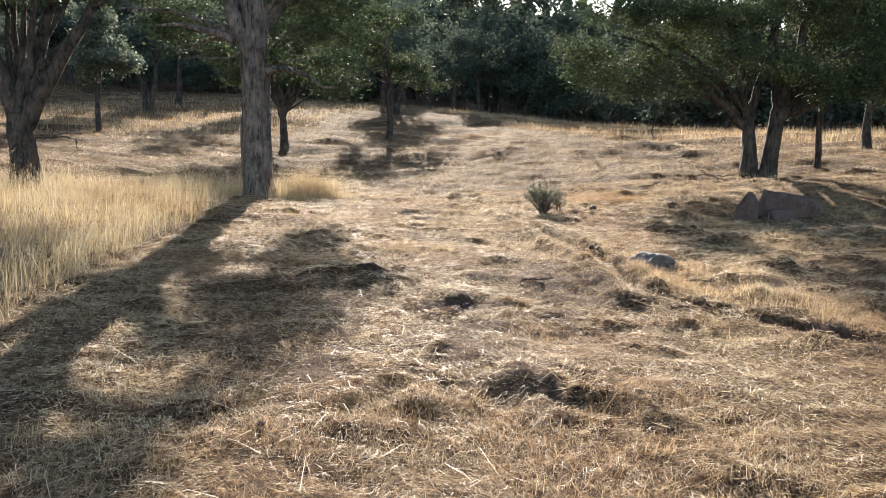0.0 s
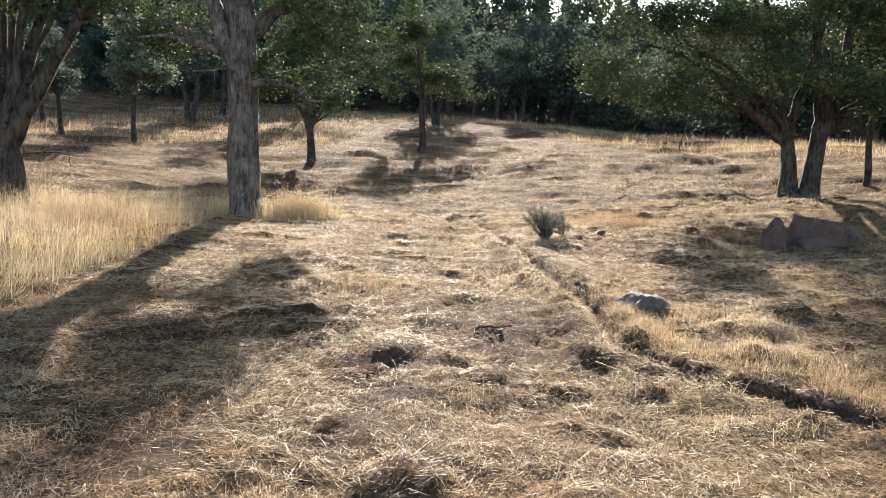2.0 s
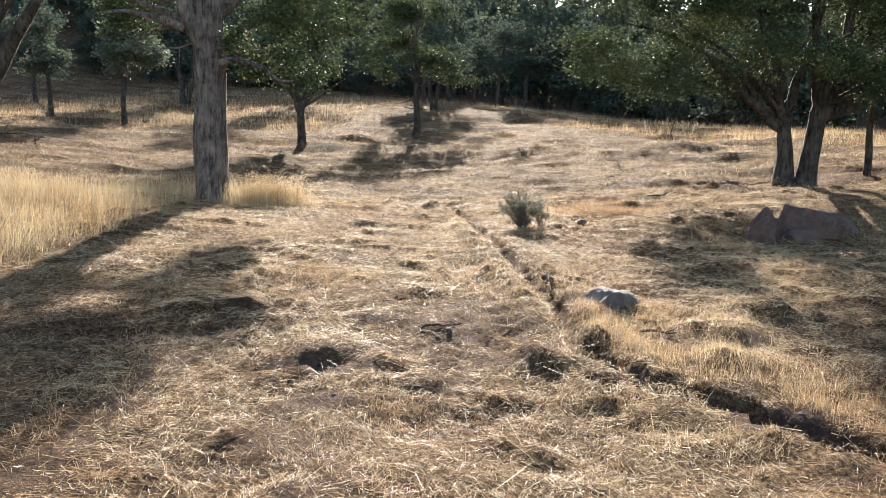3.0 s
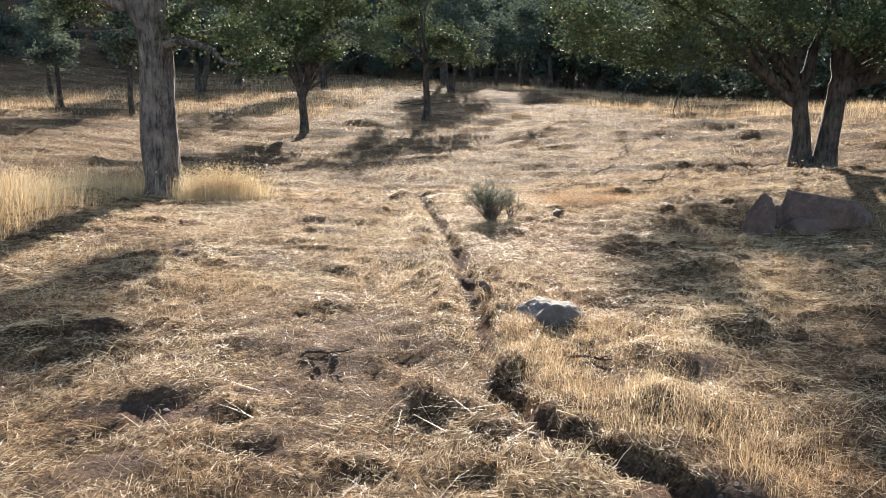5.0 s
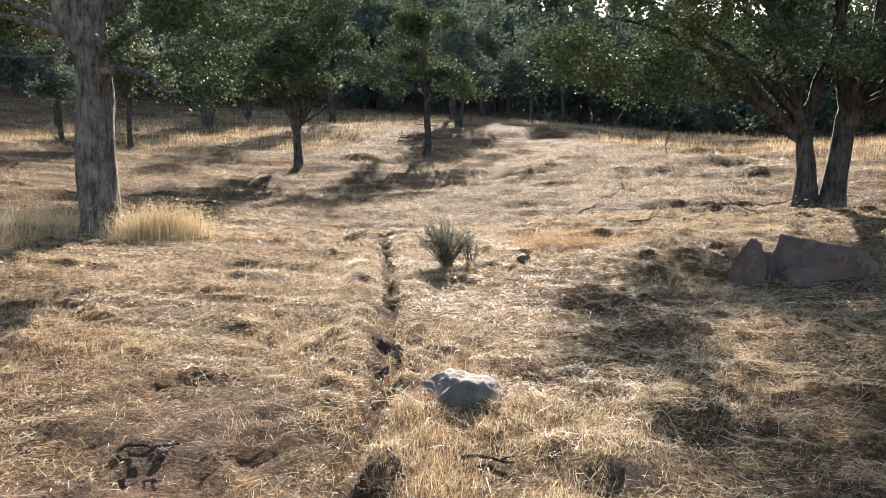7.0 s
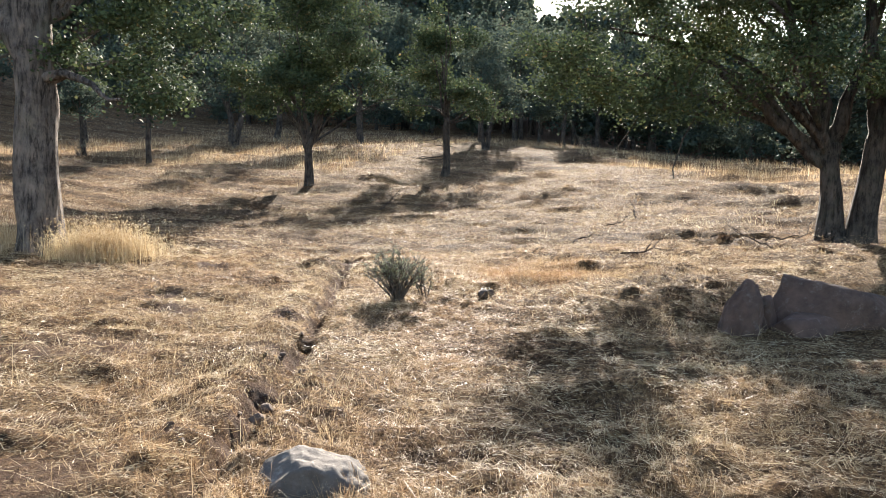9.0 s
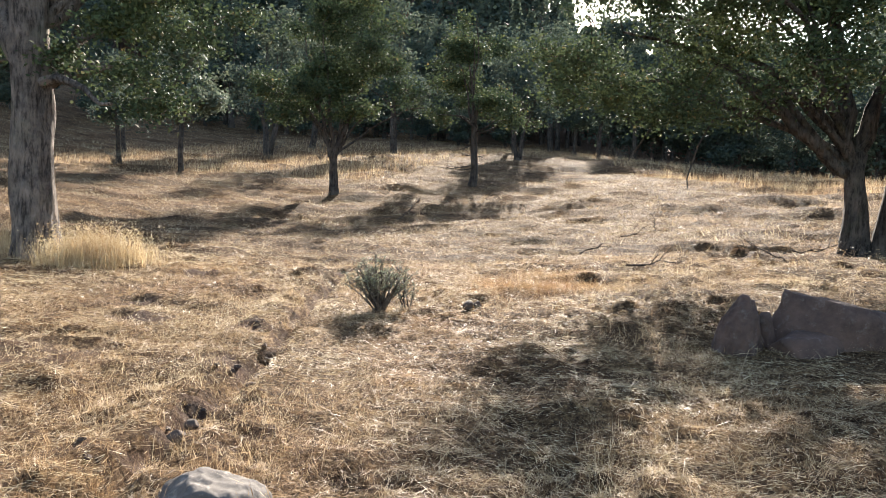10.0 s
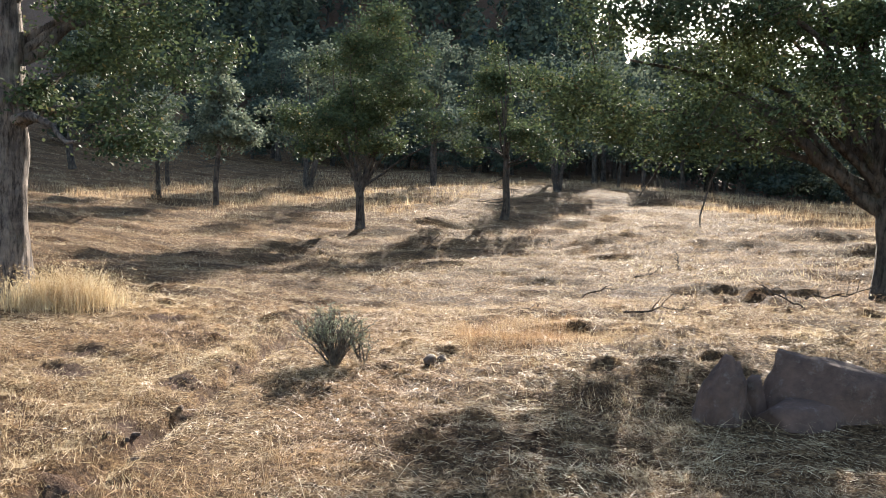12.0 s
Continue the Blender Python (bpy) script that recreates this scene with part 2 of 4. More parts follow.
# torn-up patches: x, y, radius; (3.12, 7.12) and (3.3, 7.55) paint shade pockets by heaps
PATCHES = ((-1.25, 9.5, 0.32), (-0.7, 5.7, 0.17), (0.09, 6.1, 0.24), (0.48, 6.15, 0.28), (0.95, 6.85, 0.24), (2.86, 5.75, 0.34),
           (-0.2, 10.8, 0.28), (-0.95, 12.9, 0.3), (-0.69, 3.5, 0.18), (1.24, 9.8, 0.24), (0.91, 10.8, 0.2), (-0.41, 11.3, 0.25), (0.81, 6.6, 0.2),
           (0.15, 5.75, 0.3), (3.12, 7.12, 0.13), (3.3, 7.55, 0.11), (-0.41, 8.0, 0.34), (-1.7, 10.8, 0.28), (-1.45, 9.8, 0.22),
           (3.77, 13.1, 0.2), (4.02, 15.0, 0.26), (3.49, 16.6, 0.25), (1.5, 9.2, 0.13), (1.42, 8.3, 0.12), (4.9, 16.3, 0.4), (1.05, 11.5, 0.18))


# heaps of cut grass: x, y, radius, height
HEAPS = ((1.62, 6.55, 0.23, 0.10), (1.95, 7.1, 0.16, 0.05), (3.05, 7.3, 0.3, 0.08), (3.45, 7.9, 0.35, 0.07), (2.9, 6.6, 0.3, 0.06), (0.1, 6.6, 0.3, 0.05), (-0.9, 7.2, 0.4, 0.06), (-0.3, 4.1, 0.35, 0.05), (0.5, 4.4, 0.3, 0.05))


def land(x, y):
    """The broad shape of the meadow, the rise beyond it and the wooded hill."""
    cx, cy = np.clip(x, -24, 18), np.clip(y, -3, 68)
    u, v = cx / 10, cy / 20

    def knoll(a, b, r):
        return np.exp(-((cx - a) ** 2 + (cy - b) ** 2) / r ** 2)
    z = (-0.022 - 0.028 * u - 0.141 * v + 0.424 * u * u + 0.505 * u * v + 0.408 * v * v - 0.175 * u * u * v - 0.206 * u * v * v - 0.043 * v ** 3
         - 0.293 * knoll(-6, 24, 8) + 0.204 * knoll(-3.5, 11.5, 4) + 0.211 * knoll(6.5, 15.5, 5) + 0.587 * knoll(-2, 50, 8)
         - 0.13 * knoll(4.9, 11.2, 1.5) - 0.15 * knoll(-15.5, 34, 5))
    hill = 34 * smooth((y - 72) / 112) * (0.38 + 0.62 * smooth((1 - x) / 30) + 0.35 * smooth((-x - 14) / 30)) + 8 * smooth((-x - 24) / 60) + 2 * smooth((x - 20) / 60)
    return z + hill


def rut_distance(x, y):
    best, side = np.full(np.shape(x), 99.0), np.zeros(np.shape(x))
    for (ax, ay), (bx, by) in zip(RUT, RUT[1:]):
        dx, dy = bx - ax, by - ay
        t = np.clip(((x - ax) * dx + (y - ay) * dy) / (dx * dx + dy * dy), 0, 1)
        px, py = x - ax - t * dx, y - ay - t * dy
        q = np.hypot(px, py)
        near = q < best
        best, side = np.where(near, q, best), np.where(near, np.sign(py * dx - px * dy), side)
    return best, side


def soil(x, y):
    """How far the turf is torn open, 0 to 1; two patches are painted shade."""
    ragged = fbm(x * 3.2, y * 3.2, 5, 4)
    q, _ = rut_distance(x, y)
    s = smooth((0.075 - q + (ragged - 0.5) * 0.24) / 0.06)
    for px, py, r in PATCHES:
        d = np.hypot((x - px) * 0.8, (y - py) * 1.15)
        s = np.maximum(s, smooth((r * 0.76 - d + (ragged - 0.52) * 0.6) / 0.12))
    return s


def worn(x, y):
    """Thinly covered reddish turf, 0 to 0.6, with the torn patches over it."""
    s, ragged = soil(x, y), fbm(x * 3.2, y * 3.2, 5, 4)
    for px, py, wx, wy in ((0.95, 7.1, 0.85, 1.7), (-0.3, 9.6, 0.8, 0.7), (0.2, 5.2, 0.7, 0.5), (-0.75, 5.2, 0.22, 2.6), (0.55, 4.6, 0.2, 1.6)):
        d = np.hypot((x - px) / wx, (y - py) / wy)
        s = np.maximum(s, 0.58 * smooth((1.0 - d + (ragged - 0.5) * 1.8) / 0.7))
    return s


def relief(x, y):
    x, y = np.asarray(x, float), np.asarray(y, float)
    z = land(x, y)
    far = 1 - smooth((np.hypot(x - 1, y - 8) - 14) / 30)
    z = z + (fbm(x * 1.1, y * 0.9, 11, 3) - 0.5) * 0.10 * (0.35 + 0.65 * far) + (fbm(x * 5.5 + fbm(x * 1.7, y * 1.7, 37, 2) * 3, y * 6.5, 31, 4) ** 2 - 0.27) * (0.05 + 0.10 * smooth((fbm(x * 0.9, y * 1.3, 33, 3) - 0.36) / 0.3)) * far \
        + (fbm(x * 0.28, y * 0.85, 101, 2) - 0.5) * 0.36 * smooth((y - 13) / 8) * (1 - smooth((y - 60) / 20)) \
        + (fbm(x * 0.9, y * 2.2, 103, 3) - 0.5) * 0.30 * smooth((y - 11) / 6) * (1 - smooth((y - 45) / 20)) \
        + (fbm(x * 0.42, y * 1.05, 107, 2) - 0.5) * 0.30 * smooth((y - 15) / 8) * (1 - smooth((y - 52) / 15))
    near = (np.abs(x - 1) < 6) & (y > 1) & (y < 19)
    if np.any(near):
        xs, ys = x[near], y[near]
        q, side = rut_distance(xs, ys)
        wob = fbm(xs * 2.5, ys * 2.5, 3, 3)
        trench = -0.12 * smooth((0.10 - q) / 0.07) * smooth((wob - 0.12) / 0.22)
        bank = 0.07 * np.exp(-((q - 0.26) / 0.13) ** 2) * np.where(side > 0, 0.5, 1.0) * wob * 1.6
        clod = soil(xs, ys) * ((fbm(xs * 10, ys * 10, 8, 3) - 0.5) * 0.13 - 0.01)
        add = np.zeros(z.shape)
        heap = sum(h * np.exp(-(((xs - a) ** 2 + ((ys - b) * 1.2) ** 2) / r ** 2) ** 2) for a, b, r, h in HEAPS) * (0.5 + wob)
        add[near] = trench + bank + clod + heap
        z = z + add
    return z


def height(x, y):
    return float(relief(np.array([float(x)]), np.array([float(y)]))[0])


def axis(lo, hi, step, far_lo, far_hi, grow_down, grow_up):
    core = list(np.arange(lo, hi + step / 2, step))
    a, s = core[-1], step
    up = []
    while a < far_hi:
        s = min(s * grow_up, 60)
        a += s
        up.append(a)
    b, s, down = core[0], step, []
    while b > far_lo:
        s = min(s * grow_down, 60)
        b -= s
        down.append(b)
    return np.array(down[::-1] + core + up)


gx, gy = axis(-3.2, 6.2, 0.065, -1500, 1500, 1.08, 1.08), axis(2.4, 13.0, 0.065, -600, 1800, 1.15, 1.0165)
X, Y = np.meshgrid(gx, gy)
gv = np.stack([X, Y, relief(X, Y)], -1).reshape(-1, 3)
nx, ny = len(gx), len(gy)
ii = (np.arange(ny - 1)[:, None] * nx + np.arange(nx - 1)[None]).ravel()
ground_me = shade_smooth(np_mesh("ground", gv, np.stack([ii, ii + 1, ii + nx + 1, ii + nx], -1)))
s_at = ground_me.attributes.new("soil", "FLOAT", "POINT")
near_v = (np.abs(gv[:, 0] - 1) < 6) & (gv[:, 1] > 1) & (gv[:, 1] < 19)
soil_v = 0.8 * smooth((gv[:, 1] - 84 + 20 * smooth((gv[:, 0] + 2) / 10) + 6 * fbm(gv[:, 0] * 0.2, gv[:, 1] * 0.2, 9, 3)) / 10)
soil_v[near_v] = worn(gv[near_v, 0], gv[near_v, 1])
s_at.data.foreach_set("value", soil_v.astype(np.float32))
tagged(part("ground", ground_me, GROUND), "sloping dry meadow ground with torn dark earth", "ground", kind="structure")


# ---- trees ----
def bend(a, b, n, lift, wob):
    """A curved way from a to b."""
    a, b = np.asarray(a, float), np.asarray(b, float)
    t = np.linspace(0, 1, n)[:, None]
    L = np.linalg.norm(b - a)
    p = a + (b - a) * t + np.array([0, 0, 1.0]) * (lift * L * np.sin(np.pi * t))
    k = rng.normal(size=(n, 3)) * wob * L
    k[0] = k[-1] = 0
    k[1:-1] = (k[:-2] + 2 * k[1:-1] + k[2:]) / 4
    return p + k


def broken(lobes):
    """Splits each mass of a crown into smaller pads of leaves, so that its outline is uneven and has gaps."""
    out = []
    for c, r in lobes:
        c, r = np.array(c, float), np.array(r, float)
        out.append((c, r * 0.5))
        for _ in range(9):
            d = rng.normal(size=3)
            d *= rng.random() ** 0.4 / np.linalg.norm(d)
            out.append((c + d * r * 0.88, r * rng.uniform(0.24, 0.5) * np.array([1.0, 1.0, 0.72])))
    return out


def tree(name, base, trunk_r, stems, lobes, clumps, per, leaf, spread, bark, leafmat, label, category="tree", limbs_per=3, twigs=0.5, gap=0.42, flare=1.45, sides=14, group="", bare=0, feet=None, snags=(), weave=0.75, boughs=()):
    """A tree: stems are (dx, dy, z) tops of the trunks; lobes are centres and half-sizes of the masses of its crown."""
    bx, by = base
    root = new(name)
    root.location = (bx, by, height(bx, by) - 0.06)
    tagged(root, label, category, group)
    hubs = []
    for k, (tx, ty, tz) in enumerate(stems):
        off = np.zeros(3) if len(stems) == 1 else np.array([tx * 0.16, ty * 0.16, 0]) if feet is None else np.array([*feet[k], 0.0])
        rings = 12 if sides < 16 else 44
        rough_path = bend(off, (tx, ty, tz), 6, 0.0, 0.02)
        path = np.stack([np.interp(np.linspace(0, 5, rings), np.arange(6), rough_path[:, c]) for c in range(3)], -1)
        s = np.linspace(0, 1, rings)
        rad = trunk_r * (1 if feet is None or k else 0.86) * (1 - 0.25 * s) * (1 + (flare - 1) * (0.7 * np.exp(-s * tz / 0.16) + 0.3 * np.exp(-s * tz / 0.7)))
        tb = Tubes()
        tb.add(path, rad, sides, 0.14)
        part("trunk", tb.mesh("trunk"), bark, root)
        hubs.append((path, rad[-1]))
    for a, b, r0 in boughs:
        tb = Tubes()
        tb.add(bend(a, b, 14, 0.0, 0.02), np.linspace(r0, r0 * 0.45, 14), 14, 0.12)
        part("limb", tb.mesh("limb"), bark, root)
    for a, b in snags:
        tb = Tubes()
        p = bend(a, b, 9, 0.10, 0.075)
        tb.add(p, np.linspace(0.024, 0.007, 9), 6, 0.15)
        for _ in range(4):
            q = p[rng.integers(2, 7)]
            tb.add(bend(q, q + rng.normal(size=3) * [0.3, 0.3, 0.22], 5, 0, 0.07), np.linspace(0.012, 0.003, 5), 4)
        part("dead_limb", tb.mesh("dead_limb"), bark, root, "bare dead limb")
    nodes = [h[0][len(h[0]) * 2 // 3:] for h in hubs]
    high = max(lobes, key=lambda q: q[0][2])
    for path, r0 in hubs:
        goal = np.array(high[0], float) + rng.normal(size=3) * np.array(high[1], float) * 0.25
        along = path[-1] + (path[-1] - path[-len(path) // 4]) * 1.0
        t = np.linspace(0, 1, 12)[:, None]
        p = path[-1] * (1 - t) ** 2 + 2 * along * t * (1 - t) + goal * t ** 2
        p[1:-1] += rng.normal(size=(10, 3)) * 0.03
        tb = Tubes()
        tb.add(p, r0 * np.linspace(1.0, 0.12, 12) ** 1.2, sides, 0.12)
        part("limb", tb.mesh("limb"), bark, root)
        nodes.append(p[2:])
    for c, r in lobes:
        c, r = np.array(c, float), np.array(r, float)
        for _ in range(limbs_per):
            path, r0 = min(hubs, key=lambda h: np.linalg.norm(h[0][-1][:2] - c[:2]) + rng.random() * 0.4)
            start = path[max(len(path) * 2 // 5, int(np.argmin(np.abs(path[:, 2] - (c[2] - 0.3 - 0.4 * rng.random())))))]
            end = c + rng.normal(size=3) * r * 0.38
            p = bend(start, end, 10, 0.10, 0.035)
            tb = Tubes()
            tb.add(p, np.linspace(r0 * rng.uniform(0.26, 0.48), 0.015, 10) , 8, 0.12)
            part("limb", tb.mesh("limb"), bark, root)
            nodes.append(p[2:])
    pool = np.concatenate(nodes)
    lobes = broken(lobes)
    vols = np.array([np.prod(r) ** 0.75 for _, r in lobes])
    pts = []
    while len(pts) < clumps:
        c, r = lobes[rng.choice(len(lobes), p=vols / vols.sum())]
        d = rng.normal(size=3)
        d /= np.linalg.norm(d)
        q = np.array(c) + d * np.array(r) * rng.random() ** 0.42 * rng.uniform(0.85, 1.12)
        if q[2] > 0.25 and noise.noise(Vector(q * weave) + Vector((bx, by, 3.0))) * 0.5 + 0.5 > gap - 0.12 * rng.random():
            pts.append(q)
    pts = np.array(pts)
    tw, tips = Tubes(), [pool]
    order = np.argsort([np.min(np.linalg.norm(pool - q, axis=1)) for q in pts])
    for k, i in enumerate(order):
        if rng.random() < twigs:
            net = np.concatenate(tips)
            dist = np.linalg.norm(net - pts[i], axis=1)
            a = net[np.argmin(dist)]
            p = bend(a, pts[i], 4, 0.06, 0.05)
            tw.add(p, np.linspace(min(0.03, 0.006 + 0.012 * dist.min()), 0.004, 4), 3)
            tips.append(p[2:])
    for _ in range(bare):
        a = hubs[0][0][rng.integers(len(hubs[0][0]) * 2 // 5, len(hubs[0][0]) * 5 // 6)]
        ang = rng.uniform(0, 6.28)
        e = a + np.array([math.cos(ang), math.sin(ang), rng.uniform(-0.35, 0.2)]) * rng.uniform(0.6, 1.5)
        p = bend(a, e, 6, -0.05, 0.06)
        tw.add(p, np.linspace(0.022, 0.004, 6), 5)
        for _ in range(3):
            f = p[rng.integers(2, 5)]
            tw.add(bend(f, f + rng.normal(size=3) * 0.25, 4, 0, 0.08), np.linspace(0.009, 0.003, 4), 4)
    if tw.v:
        tagged(part("twig_spray", tw.mesh("twig_spray"), bark, root), kind="stuff")
    cen = np.repeat(pts, per, 0) + rng.normal(size=(len(pts) * per, 3)) * np.array([spread, spread, spread * 0.62])
    v, f = leaves(cen, leaf, leaf * 0.62)
    part("crown", np_mesh("crown", v, f), leafmat, root)
    return root


# the large trunk beside the tall grass
tree("oak_tree", (-3.13, 12.95), 0.255, [(-0.12, -0.05, 4.9)],
     [((1.15, 0.4, 2.55), (1.05, 1.1, 0.85)), ((0.2, 1.0, 6.4), (2.0, 2.0, 1.4)), ((-2.6, 0.2, 5.2), (1.9, 2.2, 1.4)), ((-1.0, -0.6, 7.6), (2.7, 2.6, 1.5)), ((-1.7, 0.3, 2.9), (0.8, 0.8, 0.5)), ((0.1, 0.2, 4.5), (1.2, 1.0, 0.6)), ((0.75, 0.3, 4.35), (0.95, 0.9, 0.6)), ((0.95, 1.1, 3.4), (1.0, 1.1, 0.85)), ((0.9, 0.3, 4.0), (0.5, 0.6, 0.35))],
     700, 96, 0.064, 0.14, BARK, OAK, "tall grey-barked oak at the edge of uncut grass", "tree", 3, 0.6, 0.54, 1.35, 32, bare=3, weave=1.5, boughs=[((-0.08, -0.05, 2.35), (-1.15, 0.0, 4.7), 0.15)])
# the broad double-trunked oak above the boulders
tree("oak_tree", (6.84, 16.86), 0.195, [(-0.30, 0.05, 1.25), (0.27, -0.08, 1.5)],
     [((-2.7, -0.3, 2.75), (1.8, 1.9, 1.0)), ((-1.3, 0.2, 4.2), (2.4, 2.4, 0.9)), ((2.2, 0.1, 4.7), (2.8, 2.6, 1.4)), ((4.2, 0.2, 3.2), (2.4, 2.2, 1.1)), ((0.4, 0.2, 5.9), (2.2, 2.2, 0.9)), ((-0.6, -0.4, 3.4), (1.6, 1.6, 0.7)), ((1.6, -0.1, 2.8), (1.9, 1.8, 0.8)), ((-1.5, 0.1, 2.45), (1.3, 1.4, 0.7)), ((3.4, -0.3, 2.2), (1.5, 1.5, 0.7)),
      ((-3.9, -0.4, 2.25), (1.15, 1.3, 0.7)), ((-3.5, -0.2, 3.4), (1.3, 1.5, 0.8)), ((-1.0, -0.9, 2.0), (1.3, 1.0, 0.45)), ((1.4, -0.8, 2.1), (1.5, 1.1, 0.5)), ((0.2, -1.2, 2.6), (1.6, 1.0, 0.6)), ((-2.2, -0.4, 4.3), (1.7, 1.6, 0.75)), ((-0.4, 0.3, 5.0), (1.8, 1.6, 0.7))],
     1700, 86, 0.061, 0.15, BARKDARK, OAK, "broad double-trunked oak with a low dark crown", "tree", 1, 0.6, 0.55, 1.45, 30, bare=0, weave=1.25, feet=[(-0.19, 0.0), (0.18, 0.0)],
     boughs=[((-0.27, 0.05, 1.12), (-1.9, -0.2, 2.35), 0.11), ((0.26, -0.08, 1.35), (3.0, -0.1, 2.9), 0.13), ((-0.28, 0.05, 1.18), (-0.9, 0.3, 3.9), 0.13), ((0.27, -0.08, 1.42), (0.75, -0.3, 4.2), 0.13)],
     snags=[((-1.0, -0.2, 2.3), (-2.45, -0.4, 0.85)), ((-1.4, 0.3, 2.2), (-3.3, 0.5, 1.2)), ((0.5, -0.1, 2.0), (1.9, -0.4, 2.0))])
tree("oak_tree", (8.8, 18.3), 0.07, [(-0.12, 0.0, 2.2)], [((0.1, 0.1, 3.4), (1.4, 1.4, 1.1))], 130, 55, 0.085, 0.2, BARKDARK, OAK,
     "slender crooked young oak behind the double oak", "tree", 3, 0.5, 0.42, 1.3, 9)
tree("oak_tree", (-7.3, 13.3), 0.25, [(-0.06, 0.05, 1.3)],
     [((-0.5, 0.3, 4.0), (2.2, 2.2, 1.6)), ((1.3, 0.6, 3.7), (1.2, 1.6, 0.9)), ((-2.4, 0.2, 3.3), (1.8, 2.0, 1.2)), ((-0.3, 0.2, 5.7), (2.3, 2.4, 1.3))],
     620, 84, 0.068, 0.15, BARKDARK, OAK, "stout forked oak standing in tall dry grass", "tree", 2, 0.55, 0.46, 1.3, 26, bare=2,
     boughs=[((-0.10, 0.05, 1.12), (-0.62, 0.0, 3.3), 0.17), ((0.0, 0.05, 1.08), (1.3, 0.1, 3.3), 0.15)])
# the small double-stemmed oak of the hollow and its neighbour
tree("oak_tree", (-6.0, 28.6), 0.15, [(-0.08, 0.0, 1.3)],
     [((-0.9, 0.1, 3.9), (1.9, 1.9, 1.1)), ((0.9, 0.2, 4.3), (1.8, 1.7, 1.2)), ((0.2, 0.2, 5.8), (1.7, 1.6, 1.2)), ((-2.2, 0.2, 3.2), (1.1, 1.3, 0.7)), ((2.0, 0.0, 3.3), (1.0, 1.2, 0.7)), ((-0.9, 0.4, 5.4), (1.2, 1.0, 1.0)), ((-0.9, 0.1, 2.75), (1.4, 1.3, 0.6)), ((1.0, 0.0, 2.8), (1.3, 1.2, 0.6))],
     600, 46, 0.105, 0.19, BARKDARK, OAK, "small oak forking low into a broad open crown", "tree", 1, 0.5, 0.44, 1.3, 12,
     boughs=[((-0.08, 0.0, 1.15), (-0.75, 0.0, 3.2), 0.105), ((-0.06, 0.0, 1.1), (0.62, 0.1, 3.1), 0.10)])
tree("oak_tree", (-2.5, 33.4), 0.14, [(-0.05, 0.1, 2.2)],
     [((0.6, 0.1, 3.3), (1.5, 1.5, 0.8)), ((-0.8, 0.2, 3.9), (1.3, 1.3, 0.9)), ((-0.2, 0.0, 5.1), (1.5, 1.3, 1.2)), ((1.3, -0.3, 2.5), (1.3, 1.1, 0.5)), ((-1.2, 0, 2.7), (0.8, 0.9, 0.5))],
     330, 42, 0.105, 0.19, BARKDARK, OAK, "thin straight oak casting a long shadow", "tree", 2, 0.5, 0.46, 1.3, 10, bare=5)
tree("pine_tree", (-15.3, 34.0), 0.11, [(0.05, 0.0, 4.6)],
     [((0.0, 0.0, 3.2), (1.35, 1.3, 1.3)), ((0.0, 0.0, 4.8), (1.0, 1.0, 1.2)), ((0.05, 0.0, 6.0), (0.45, 0.45, 0.8))],
     380, 34, 0.15, 0.2, BARKDARK, PINE, "young grey-green pine with bare lower branches", "tree", 3, 0.4, 0.36, 1.2, 10, bare=14)

# three kinds of mid-distance oaks, then copies of them
kinds = []
for k, (st, lb, n, nb) in enumerate((
        ([(-0.4, 0.1, 2.2), (0.5, 0.0, 2.5)], [((0, 0, 4.2), (3.0, 2.8, 1.7)), ((0.3, 0.2, 6.6), (2.4, 2.3, 1.7)), ((-1.8, 0.4, 3.4), (1.5, 1.5, 1.0))], 280, 10),
        ([(0.15, 0.1, 3.0)], [((0, 0, 4.6), (2.5, 2.4, 1.6)), ((0.2, 0.3, 7.0), (2.0, 2.0, 1.9)), ((1.4, 0, 3.6), (1.4, 1.4, 0.8))], 250, 6),
        ([(-0.1, 0.0, 2.6)], [((0, 0, 4.0), (3.3, 3.0, 1.5)), ((-0.4, 0, 6.0), (2.7, 2.6, 1.6)), ((0.3, 0, 8.0), (1.7, 1.7, 1.3))], 290, 6))):
    kinds.append(tree("oak_tree", ((-18.2, 47.1), (-19.4, 55.9), (-12.2, 52.6))[k], (0.17, 0.2, 0.22)[k], st, lb, n, 18, 0.22, 0.30, BARKDARK, OAKHAZED,
                      "dark evergreen oak at the edge of the woods", "tree", 3, 0.15, 0.46, 1.25, 9, "oaks at the wood's edge", nb))
SPOTS = ((-4.3, 52.6, 1.0, 1), (-3.1, 46.8, 0.75, 0), (-3.6, 64.0, 1.15, 2), (-1.4, 60.0, 0.8, 1), (0.4, 58.0, 0.9, 1), (-25.0, 43.0, 0.7, 1), (-17.5, 79.0, 1.2, 1),
         (-8.0, 77.0, 1.2, 0), (-35.0, 46.0, 1.2, 1), (-33.0, 68.0, 1.5, 2), (2.6, 66.0, 1.1, 2),
         (-8.5, 80.0, 1.7, 1), (-16.5, 80.0, 1.7, 0), (-25.0, 80.0, 1.3, 1), (-4.5, 76.0, 1.4, 2), (-19.5, 35.5, 0.62, 1), 
         (-21.0, 24.5, 0.85, 2), (-26.0, 28.0, 1.0, 0), (-18.5, 20.0, 0.95, 1), (13.8, 25.4, 0.75, 1), (17.5, 24.0, 0.9, 0), (20.5, 27.5, 1.0, 2), (17.0, 19.5, 0.8, 0))
for root in kinds:
    root.scale = (1.08, 1.08, 1.05)
